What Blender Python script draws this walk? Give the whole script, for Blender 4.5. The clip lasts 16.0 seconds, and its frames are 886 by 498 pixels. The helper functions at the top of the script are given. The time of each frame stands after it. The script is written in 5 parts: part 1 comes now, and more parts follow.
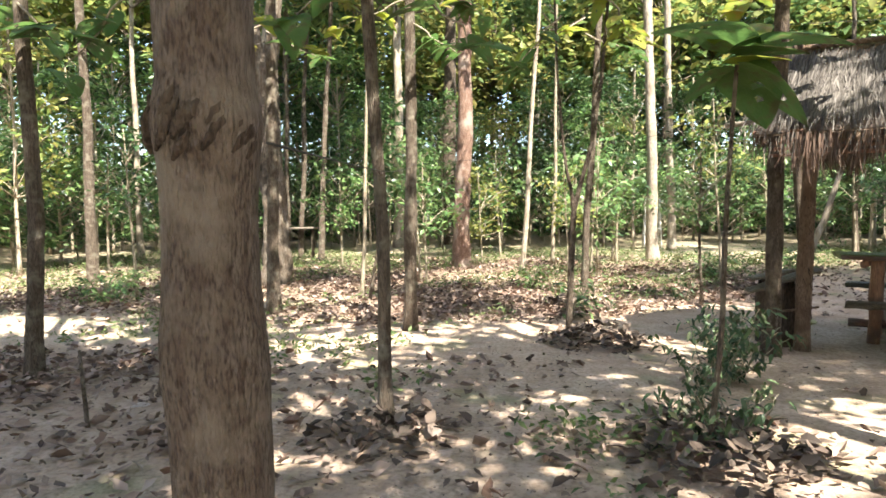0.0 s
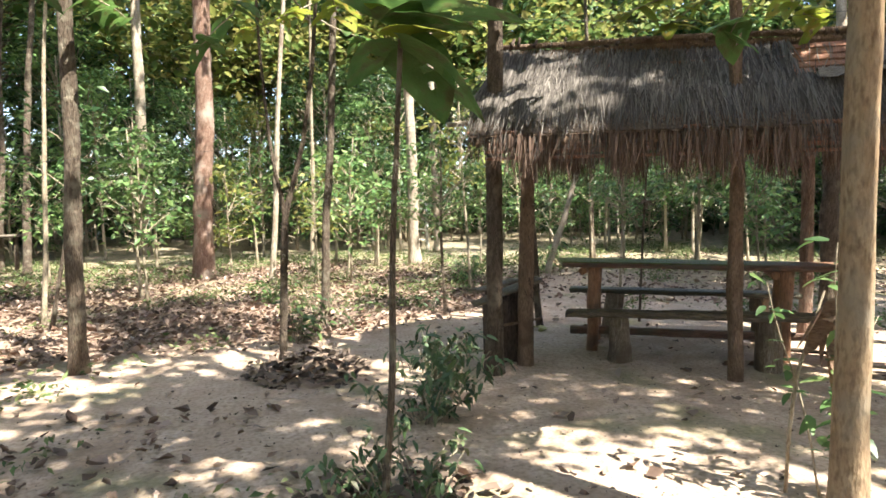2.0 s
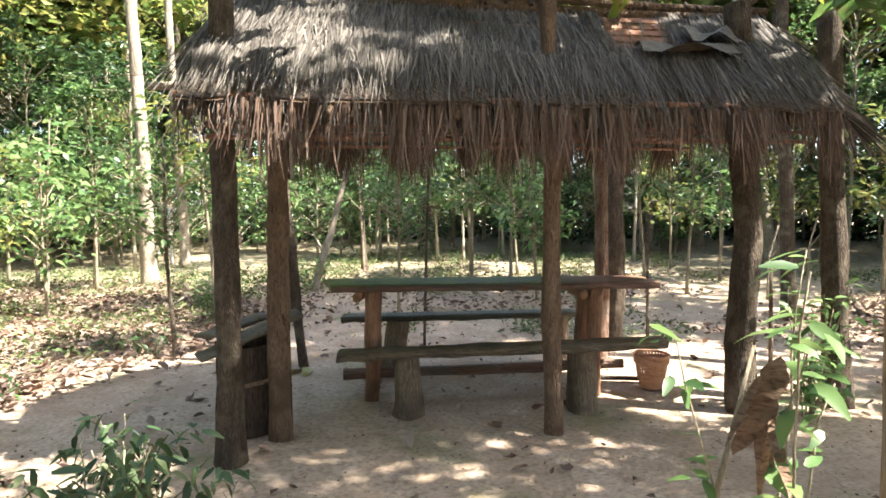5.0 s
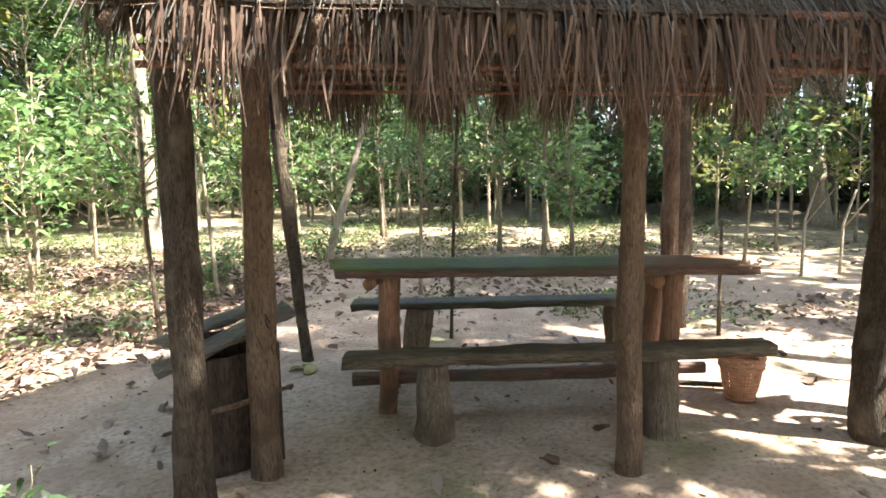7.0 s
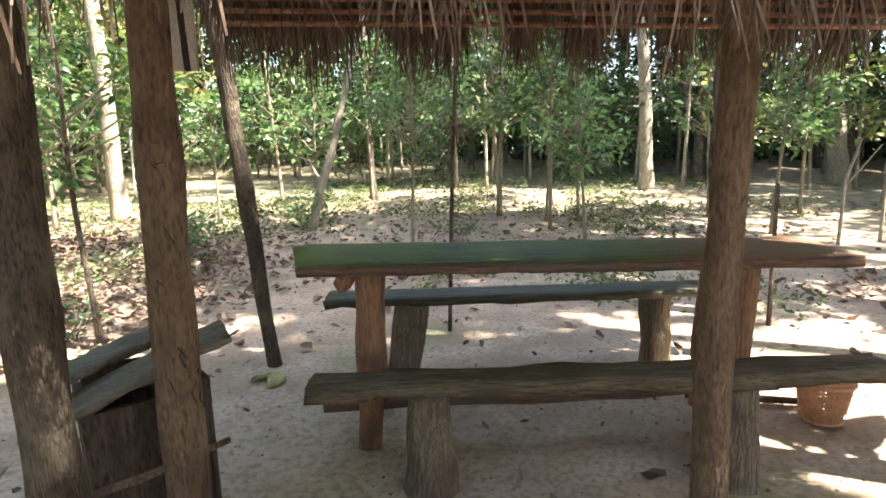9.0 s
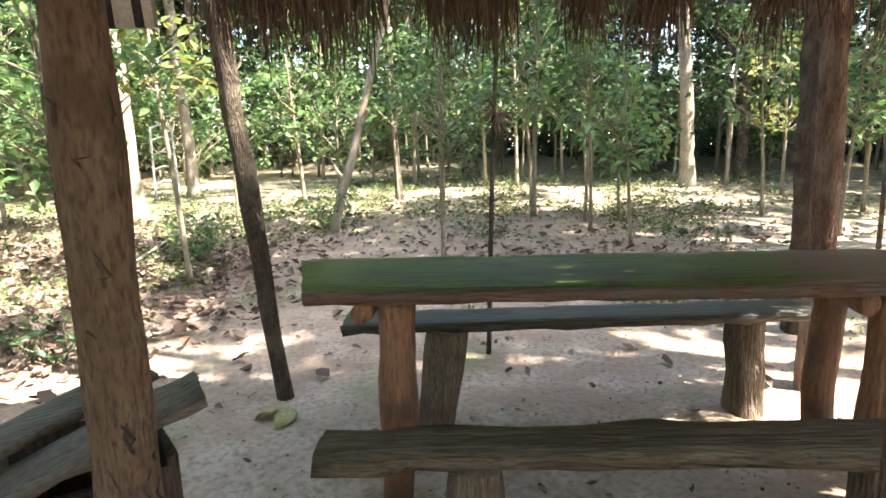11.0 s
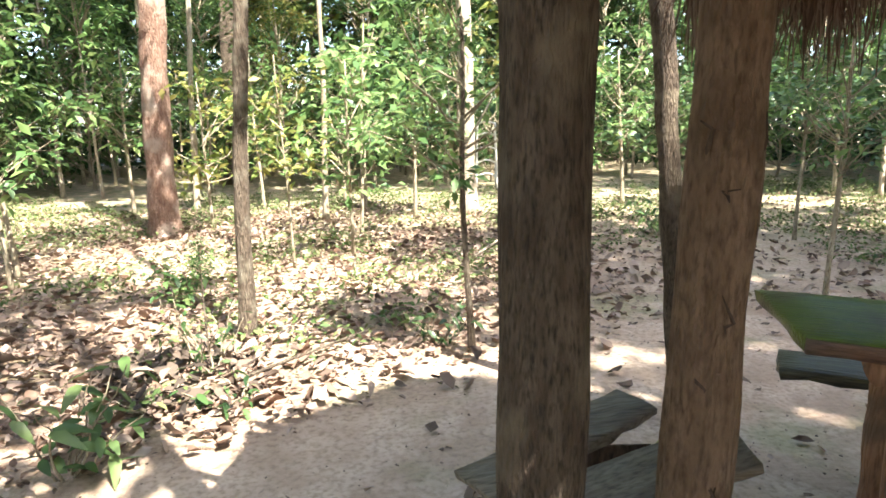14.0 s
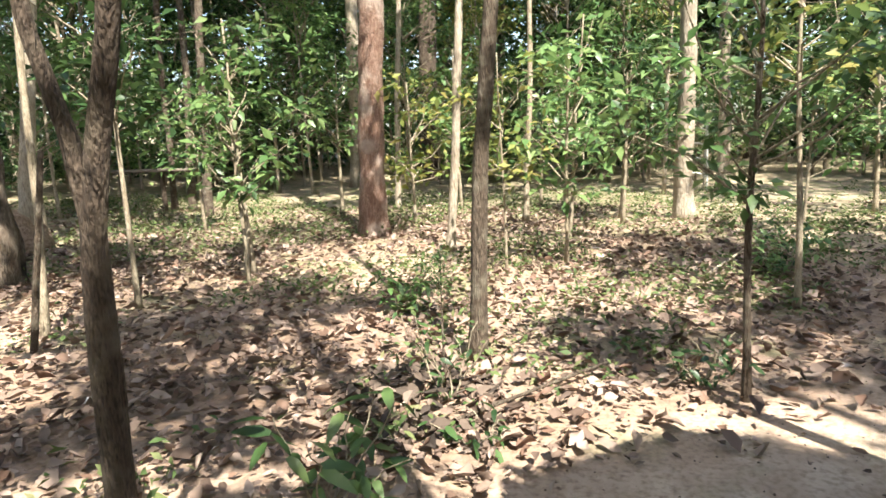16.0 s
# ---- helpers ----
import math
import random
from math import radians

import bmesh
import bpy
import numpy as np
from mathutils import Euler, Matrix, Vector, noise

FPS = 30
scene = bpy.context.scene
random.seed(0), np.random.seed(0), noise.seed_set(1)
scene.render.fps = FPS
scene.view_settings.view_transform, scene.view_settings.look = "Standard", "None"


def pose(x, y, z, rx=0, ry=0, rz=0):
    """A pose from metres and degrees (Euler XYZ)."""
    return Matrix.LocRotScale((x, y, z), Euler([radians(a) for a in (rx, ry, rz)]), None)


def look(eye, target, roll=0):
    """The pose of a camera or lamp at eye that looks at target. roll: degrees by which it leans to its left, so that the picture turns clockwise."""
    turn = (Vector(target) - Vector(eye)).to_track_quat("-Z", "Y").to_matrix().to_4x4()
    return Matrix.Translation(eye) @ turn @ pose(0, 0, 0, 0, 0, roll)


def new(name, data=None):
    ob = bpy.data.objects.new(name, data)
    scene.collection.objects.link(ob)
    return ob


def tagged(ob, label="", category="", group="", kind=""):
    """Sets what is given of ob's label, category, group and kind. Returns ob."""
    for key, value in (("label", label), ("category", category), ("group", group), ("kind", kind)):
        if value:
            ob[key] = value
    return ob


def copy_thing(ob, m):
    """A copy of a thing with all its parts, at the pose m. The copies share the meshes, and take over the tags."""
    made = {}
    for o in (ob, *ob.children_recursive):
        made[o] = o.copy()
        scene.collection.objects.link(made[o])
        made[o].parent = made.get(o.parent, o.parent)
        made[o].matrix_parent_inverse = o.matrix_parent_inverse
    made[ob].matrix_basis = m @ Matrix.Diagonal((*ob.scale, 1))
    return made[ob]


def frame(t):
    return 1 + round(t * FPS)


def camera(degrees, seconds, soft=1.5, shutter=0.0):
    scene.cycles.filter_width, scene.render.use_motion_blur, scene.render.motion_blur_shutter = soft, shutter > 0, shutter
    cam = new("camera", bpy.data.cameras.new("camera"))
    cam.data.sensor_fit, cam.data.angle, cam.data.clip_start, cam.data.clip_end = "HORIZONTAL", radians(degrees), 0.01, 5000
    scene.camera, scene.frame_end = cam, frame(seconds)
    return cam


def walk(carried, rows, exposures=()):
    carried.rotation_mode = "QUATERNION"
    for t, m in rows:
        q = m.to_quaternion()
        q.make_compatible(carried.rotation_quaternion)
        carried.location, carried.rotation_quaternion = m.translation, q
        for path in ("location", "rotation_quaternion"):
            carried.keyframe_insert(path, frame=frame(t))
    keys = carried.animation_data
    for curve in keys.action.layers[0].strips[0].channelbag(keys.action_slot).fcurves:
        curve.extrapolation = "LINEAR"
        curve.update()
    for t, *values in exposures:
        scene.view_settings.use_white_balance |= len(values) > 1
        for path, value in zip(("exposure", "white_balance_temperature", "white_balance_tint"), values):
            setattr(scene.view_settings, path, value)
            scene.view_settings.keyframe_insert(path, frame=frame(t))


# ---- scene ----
cam = camera(71.7, 16.0, soft=1.65)
PATH = [
    (0, (0.573, -0.056, 1.196), (0.431, 1.934, 1.064), -0.6),
    (0.5, (0.744, 0.11, 1.199), (0.631, 2.102, 1.065), -1.1),
    (1, (0.978, 0.345, 1.224), (1.037, 2.34, 1.09), -1.0),
    (1.5, (1.165, 0.552, 1.256), (1.45, 2.526, 1.117), -0.7),
    (2, (1.299, 0.729, 1.244), (1.824, 2.654, 1.105), -0.6),
    (2.5, (1.429, 0.935, 1.247), (2.283, 2.74, 1.136), -0.4),
    (3, (1.528, 1.086, 1.23), (2.641, 2.745, 1.123), -0.1),
    (3.5, (1.677, 1.336, 1.222), (2.903, 2.913, 1.125), -0.2),
    (4, (1.765, 1.523, 1.226), (3.006, 3.088, 1.108), -0.3),
    (4.5, (1.834, 1.742, 1.225), (3.05, 3.326, 1.114), -0.4),
    (7, (2.402, 2.728, 1.231), (3.528, 4.363, 0.988), -0.6),
    (7.5, (2.499, 2.858, 1.184), (3.625, 4.484, 0.888), -0.8),
    (8, (2.64, 3.037, 1.244), (3.773, 4.643, 0.874), -0.9),
    (10.5, (3.044, 3.804, 1.232), (4.153, 5.422, 0.842), -1.5),
    (11, (3.101, 3.876, 1.207), (4.161, 5.528, 0.823), -1.5),
    (11.5, (3.109, 3.896, 1.212), (4.123, 5.578, 0.831), -1.4),
    (12, (3.121, 3.904, 1.219), (4.083, 5.617, 0.844), -1.4),
    (12.5, (3.101, 3.935, 1.206), (3.971, 5.697, 0.833), -1.5),
    (13, (2.974, 4.025, 1.205), (3.667, 5.863, 0.829), -1.3),
    (13.5, (2.792, 4.149, 1.252), (3.259, 6.058, 0.881), -1.2),
    (14, (2.633, 4.23, 1.268), (2.864, 6.18, 0.886), -0.9),
    (14.5, (2.506, 4.331, 1.287), (2.532, 6.293, 0.901), -1.3),
    (15, (2.425, 4.519, 1.292), (2.246, 6.473, 0.902), -1.4),
    (15.5, (2.34, 4.548, 1.3), (2.049, 6.489, 0.913), -1.5),
    (16, (2.214, 4.619, 1.332), (1.895, 6.555, 0.945), -1.7),
]
EXPOSURES = ((0, 2.32), (1.5, 2.25), (2, 2.22), (3, 2.28), (4.5, 2.5), (7, 2.74), (8, 2.74), (10.5, 2.92), (12.5, 2.8), (13.5, 2.78), (14.4, 2.6), (15, 2.0), (16, 1.95))
walk(cam, [(t, look(eye, target, roll)) for t, eye, target, roll in PATH], EXPOSURES)

# ---- world, sun, exposure ----
SUN_AZ = Vector((0.56, -0.83, 0.0)).normalized()
SUN_EL = 56.0
world = bpy.data.worlds.new("world")
scene.world = world
world.use_nodes = True
wn, wl = world.node_tree.nodes, world.node_tree.links
sky = wn.new("ShaderNodeTexSky")
sky.sky_type = "NISHITA"
sky.sun_disc = False
sky.air_density, sky.dust_density, sky.ozone_density = 1.0, 1.8, 1.0
sky.sun_elevation = radians(SUN_EL)
sky.sun_rotation = math.atan2(SUN_AZ.x, SUN_AZ.y)
wl.new(sky.outputs["Color"], wn["Background"].inputs["Color"])
wn["Background"].inputs["Strength"].default_value = 0.128
sun = new("sun", bpy.data.lights.new("sun", "SUN"))
sun.data.energy, sun.data.angle, sun.data.color = 4.7, radians(0.53), (1.0, 0.955, 0.83)
sd = Vector((SUN_AZ.x, SUN_AZ.y, math.tan(radians(SUN_EL)))).normalized()
sun.matrix_world = look(sd * 40, (0, 0, 0))


# ---- materials ----
def mat(name, colour, rough=0.8, grain=None, second=None, scale=(6, 6, 6), bump=0.3, bump_scale=30.0, spec=0.3,
        translucent=0.0, island=None, obj_var=0.0, stain=None, stain_scale=1.2, detail=6.0, metal=0.0):
    """A node material: two noise scales mix colour, second and stain; bump from the fine noise."""
    m = bpy.data.materials.new(name)
    m.use_nodes = True
    n, l = m.node_tree.nodes, m.node_tree.links
    bs = n["Principled BSDF"]
    bs.inputs["Roughness"].default_value = rough
    bs.inputs["Metallic"].default_value = metal
    bs.inputs["Specular IOR Level"].default_value = spec
    tc = n.new("ShaderNodeTexCoord")
    mp = n.new("ShaderNodeMapping")
    mp.inputs["Scale"].default_value = scale
    l.new(tc.outputs["Object"], mp.inputs["Vector"])
    out = None

    def mixed(a, b, fac):
        mx = n.new("ShaderNodeMix")
        mx.data_type = "RGBA"
        for sock, v in ((mx.inputs[0], fac), (mx.inputs[6], a), (mx.inputs[7], b)):
            if isinstance(v, (tuple, float)):
                sock.default_value = v if isinstance(v, float) else (*v, 1)
            else:
                l.new(v, sock)
        return mx.outputs[2]

    def noise_fac(sc, lo, hi, vec=None, det=detail):
        t = n.new("ShaderNodeTexNoise")
        t.inputs["Scale"].default_value = sc
        t.inputs["Detail"].default_value = det
        l.new(vec or mp.outputs["Vector"], t.inputs["Vector"])
        r = n.new("ShaderNodeMapRange")
        r.inputs[1].default_value, r.inputs[2].default_value = lo, hi
        l.new(t.outputs["Fac"], r.inputs[0])
        return r.outputs[0], t.outputs["Fac"]

    if island:
        g = n.new("ShaderNodeNewGeometry")
        ramp = n.new("ShaderNodeValToRGB")
        ramp.color_ramp.elements[0].color = (*island[0], 1)
        ramp.color_ramp.elements[1].color = (*island[-1], 1)
        for i, c in enumerate(island[1:-1], 1):
            e = ramp.color_ramp.elements.new(i / (len(island) - 1))
            e.color = (*c, 1)
        l.new(g.outputs["Random Per Island"], ramp.inputs[0])
        out = ramp.outputs[0]
        if second:
            f, _ = noise_fac(1.0, 0.42, 0.62)
            out = mixed(out, second, f)
    else:
        out = colour
        if second:
            f, _ = noise_fac(1.0, 0.38, 0.64)
            out = mixed(out, second, f)
        if grain:
            f, _ = noise_fac(4.3, 0.45, 0.7)
            out = mixed(out, grain, f)
    if stain:
        f, _ = noise_fac(stain_scale, 0.5, 0.66, tc.outputs["Object"], 4.0)
        out = mixed(out, stain, f)
    if obj_var:
        oi = n.new("ShaderNodeObjectInfo")
        hs = n.new("ShaderNodeHueSaturation")
        r = n.new("ShaderNodeMapRange")
        r.inputs[3].default_value, r.inputs[4].default_value = 1 - obj_var, 1 + obj_var
        l.new(oi.outputs["Random"], r.inputs[0])
        l.new(r.outputs[0], hs.inputs["Value"])
        if isinstance(out, tuple):
            hs.inputs["Color"].default_value = (*out, 1)
        else:
            l.new(out, hs.inputs["Color"])
        out = hs.outputs[0]
    if isinstance(out, tuple):
        bs.inputs["Base Color"].default_value = (*out, 1)
    else:
        l.new(out, bs.inputs["Base Color"])
    if bump:
        _, f = noise_fac(bump_scale / max(scale), 0, 1)
        b = n.new("ShaderNodeBump")
        b.inputs["Strength"].default_value = bump
        b.inputs["Distance"].default_value = 0.04
        l.new(f, b.inputs["Height"])
        l.new(b.outputs["Normal"], bs.inputs["Normal"])
    if translucent:
        tr = n.new("ShaderNodeBsdfTranslucent")
        if isinstance(out, tuple):
            tr.inputs["Color"].default_value = (*out, 1)
        else:
            l.new(out, tr.inputs["Color"])
        ms = n.new("ShaderNodeMixShader")
        ms.inputs[0].default_value = translucent
        l.new(bs.outputs[0], ms.inputs[1])
        l.new(tr.outputs[0], ms.inputs[2])
        l.new(ms.outputs[0], n["Material Output"].inputs["Surface"])
    return m


M = dict(
    bark=mat("bark_grey_brown", (0.125, 0.09, 0.066), 0.9, (0.045, 0.033, 0.025), (0.2, 0.155, 0.118), (48, 48, 7), 1.0, 140, stain=(0.25, 0.215, 0.165), stain_scale=12),
    bark_dark=mat("bark_dark", (0.095, 0.067, 0.05), 0.92, (0.042, 0.031, 0.025), (0.16, 0.12, 0.09), (46, 46, 11), 1.0, 150, stain=(0.19, 0.15, 0.11), stain_scale=9),
    bark_grey=mat("bark_grey_scaly", (0.17, 0.125, 0.098), 0.9, (0.07, 0.05, 0.04), (0.25, 0.2, 0.162), (60, 60, 18), 1.0, 180, stain=(0.3, 0.25, 0.2), stain_scale=13),
    bark_scar=mat("bark_scarred", (0.17, 0.125, 0.095), 0.9, (0.07, 0.052, 0.04), (0.3, 0.25, 0.2), (26, 26, 5), 1.0, 90, stain=(0.03, 0.025, 0.022), stain_scale=3.2),
    bark_tan=mat("bark_tan_smooth", (0.27, 0.185, 0.115), 0.8, (0.16, 0.105, 0.065), (0.35, 0.26, 0.17), (16, 16, 6), 0.35, 50, stain=(0.24, 0.20, 0.15), stain_scale=4),
    bark_red=mat("bark_red", (0.21, 0.118, 0.085), 0.9, (0.09, 0.054, 0.041), (0.34, 0.225, 0.175), (36, 36, 9), 1.0, 90, stain=(0.4, 0.32, 0.27), stain_scale=3),
    bark_pale=mat("bark_pale", (0.36, 0.3, 0.23), 0.85, (0.21, 0.165, 0.125), (0.45, 0.39, 0.315), (14, 14, 4), 0.6, 50, stain=(0.22, 0.17, 0.13), stain_scale=2.2),
    stem=mat("sapling_bark", (0.26, 0.21, 0.15), 0.85, (0.15, 0.115, 0.08), (0.38, 0.33, 0.25), (30, 30, 8), 0.4, 60),
    post=mat("weathered_post_wood", (0.215, 0.14, 0.095), 0.85, (0.12, 0.076, 0.052), (0.28, 0.19, 0.135), (26, 26, 8), 1.0, 110, stain=(0.15, 0.095, 0.065), stain_scale=7),
    plank=mat("plank_wood", (0.135, 0.068, 0.046), 0.6, (0.065, 0.034, 0.025), (0.21, 0.115, 0.08), (4, 40, 40), 0.5, 70, spec=0.5, stain=(0.10, 0.08, 0.06), stain_scale=5),
    # worn green top; the forest's green reflection is put into its colour
    green=mat("green_worn_reflecting_wood", (0.1, 0.13, 0.022), 0.34, (0.045, 0.055, 0.015), (0.15, 0.195, 0.03), (2.5, 48, 48), 0.4, 80, spec=0.22, stain=(0.075, 0.06, 0.035), stain_scale=4),
    bench=mat("weathered_bench_wood", (0.15, 0.112, 0.075), 0.72, (0.06, 0.045, 0.032), (0.225, 0.175, 0.125), (3, 36, 36), 0.7, 70, stain=(0.11, 0.085, 0.06), stain_scale=5),
    dark_plank=mat("dark_bench_wood", (0.062, 0.056, 0.036), 0.45, (0.03, 0.026, 0.018), (0.1, 0.09, 0.06), (3, 40, 40), 0.5, 70, spec=0.4),
    stump=mat("grey_stump_wood", (0.24, 0.175, 0.125), 0.9, (0.11, 0.08, 0.055), (0.34, 0.27, 0.205), (55, 55, 5), 1.0, 110, stain=(0.16, 0.11, 0.08), stain_scale=6),
    peeled=mat("peeled_red_log", (0.27, 0.13, 0.072), 0.6, (0.16, 0.075, 0.043), (0.33, 0.175, 0.105), (26, 26, 4), 0.5, 80, spec=0.4, stain=(0.15, 0.085, 0.055), stain_scale=7),
    board=mat("grey_roof_board", (0.15, 0.12, 0.095), 0.6, (0.085, 0.068, 0.055), (0.21, 0.175, 0.14), (4, 30, 30), 0.5, 60),
    boxwood=mat("dark_box_wood", (0.065, 0.045, 0.036), 0.85, (0.03, 0.022, 0.018), (0.11, 0.075, 0.06), (20, 20, 5), 0.6, 60),
    thatch=mat("thatch", (0.3, 0.25, 0.2), 0.85, None, None, (20, 20, 20), 0, 60, translucent=0.12,
               island=((0.045, 0.037, 0.034), (0.09, 0.077, 0.068), (0.14, 0.122, 0.109), (0.22, 0.195, 0.176))),
    thatch_red=mat("thatch_underside", (0.2, 0.12, 0.08), 0.85, None, None, (20, 20, 20), 0, 60, translucent=0.06,
                   island=((0.055, 0.033, 0.026), (0.11, 0.068, 0.05), (0.155, 0.1, 0.076), (0.2, 0.145, 0.115))),
    backing=mat("thatch_backing", (0.17, 0.11, 0.08), 0.9, (0.08, 0.055, 0.04), (0.24, 0.165, 0.12), (40, 8, 40), 0.8, 60),
    slat=mat("red_roof_slat", (0.27, 0.125, 0.08), 0.8, (0.16, 0.075, 0.05), (0.34, 0.18, 0.125), (30, 6, 30), 0.5, 60),
    leaf=mat("green_leaf", (0.07, 0.13, 0.03), 0.42, None, None, (4, 4, 4), 0, 60, spec=0.5, translucent=0.4, obj_var=0.34,
             island=((0.04, 0.085, 0.03), (0.075, 0.15, 0.048), (0.125, 0.225, 0.072), (0.18, 0.285, 0.1), (0.25, 0.33, 0.125))),
    # dark-leaved kinds, and foliage whose deep shade is put into the colour
    leaf_dark=mat("dark_and_shaded_leaf", (0.04, 0.09, 0.03), 0.4, None, None, (4, 4, 4), 0, 60, spec=0.45, translucent=0.32, obj_var=0.2,
                  island=((0.02, 0.045, 0.018), (0.036, 0.078, 0.026), (0.062, 0.118, 0.038), (0.1, 0.17, 0.058))),
    leaf_grey=mat("grey_green_leaf", (0.04, 0.07, 0.035), 0.45, None, None, (4, 4, 4), 0, 60, spec=0.4, translucent=0.2,
                  island=((0.026, 0.05, 0.022), (0.045, 0.085, 0.034), (0.075, 0.125, 0.05), (0.11, 0.16, 0.075), (0.11, 0.1, 0.055))),
    leaf_yellow=mat("yellow_green_leaf", (0.2, 0.22, 0.04), 0.5, None, None, (4, 4, 4), 0, 60, translucent=0.45, obj_var=0.15,
                    island=((0.09, 0.15, 0.05), (0.16, 0.22, 0.06), (0.27, 0.29, 0.08), (0.32, 0.27, 0.09), (0.13, 0.19, 0.055))),
    teak=mat("broad_green_leaf", (0.085, 0.165, 0.045), 0.5, None, (0.13, 0.225, 0.06), (7, 7, 7), 0.4, 90, translucent=0.52, stain=(0.12, 0.13, 0.05), stain_scale=14),
    # yellow-green broad leaf, its colour brightened to hold the glow of backlight
    teak_yellow=mat("broad_backlit_yellow_leaf", (0.32, 0.36, 0.05), 0.55, None, (0.2, 0.28, 0.05), (7, 7, 7), 0.4, 90, translucent=0.5, stain=(0.36, 0.27, 0.06), stain_scale=14),
    litter=mat("dry_leaf", (0.3, 0.2, 0.14), 0.75, None, None, (6, 6, 6), 0, 60, translucent=0.1,
               island=((0.075, 0.051, 0.041), (0.15, 0.104, 0.082), (0.22, 0.156, 0.124), (0.29, 0.212, 0.172), (0.37, 0.285, 0.24), (0.19, 0.112, 0.08), (0.09, 0.065, 0.053))),
    weed=mat("ground_weed", (0.1, 0.15, 0.05), 0.6, None, None, (6, 6, 6), 0, 60, translucent=0.3,
             island=((0.06, 0.10, 0.035), (0.10, 0.15, 0.05), (0.15, 0.19, 0.07), (0.24, 0.22, 0.12))),
    basket=mat("orange_basket_plastic", (0.62, 0.34, 0.21), 0.5, (0.5, 0.24, 0.14), (0.66, 0.4, 0.27), (8, 8, 8), 0.2, 60, spec=0.4, translucent=0.15),
    rind=mat("yellow_green_rind", (0.36, 0.31, 0.11), 0.5, (0.22, 0.2, 0.07), (0.42, 0.4, 0.19), (30, 30, 30), 0.2, 60),
    white=mat("white_paint", (0.62, 0.61, 0.57), 0.5, (0.45, 0.43, 0.4), None, (12, 12, 12), 0.1, 60),
    cloth=mat("pale_cloth", (0.5, 0.46, 0.42), 0.9, (0.38, 0.34, 0.31), None, (30, 30, 30), 0.3, 90),
    black=mat("black_cloth", (0.03, 0.022, 0.024), 0.9, (0.05, 0.04, 0.04), None, (30, 30, 30), 0.3, 90),
    dry=mat("dry_brown_blade", (0.2, 0.125, 0.085), 0.8, (0.12, 0.07, 0.05), (0.27, 0.18, 0.125), (10, 10, 30), 0.6, 60, translucent=0.1),
    wire=mat("dark_wire", (0.04, 0.04, 0.04), 0.6, (0.07, 0.06, 0.05), None, (30, 30, 30), 0, 60),
    heap=mat("dark_dry_leaf", (0.1, 0.07, 0.05), 0.8, None, None, (6, 6, 6), 0, 60,
             island=((0.04, 0.03, 0.025), (0.08, 0.058, 0.045), (0.13, 0.095, 0.075), (0.2, 0.15, 0.12))),
    mound=mat("earth_mound", (0.25, 0.17, 0.12), 0.95, (0.16, 0.1, 0.07), (0.33, 0.24, 0.18), (6, 6, 6), 0.9, 30),
)


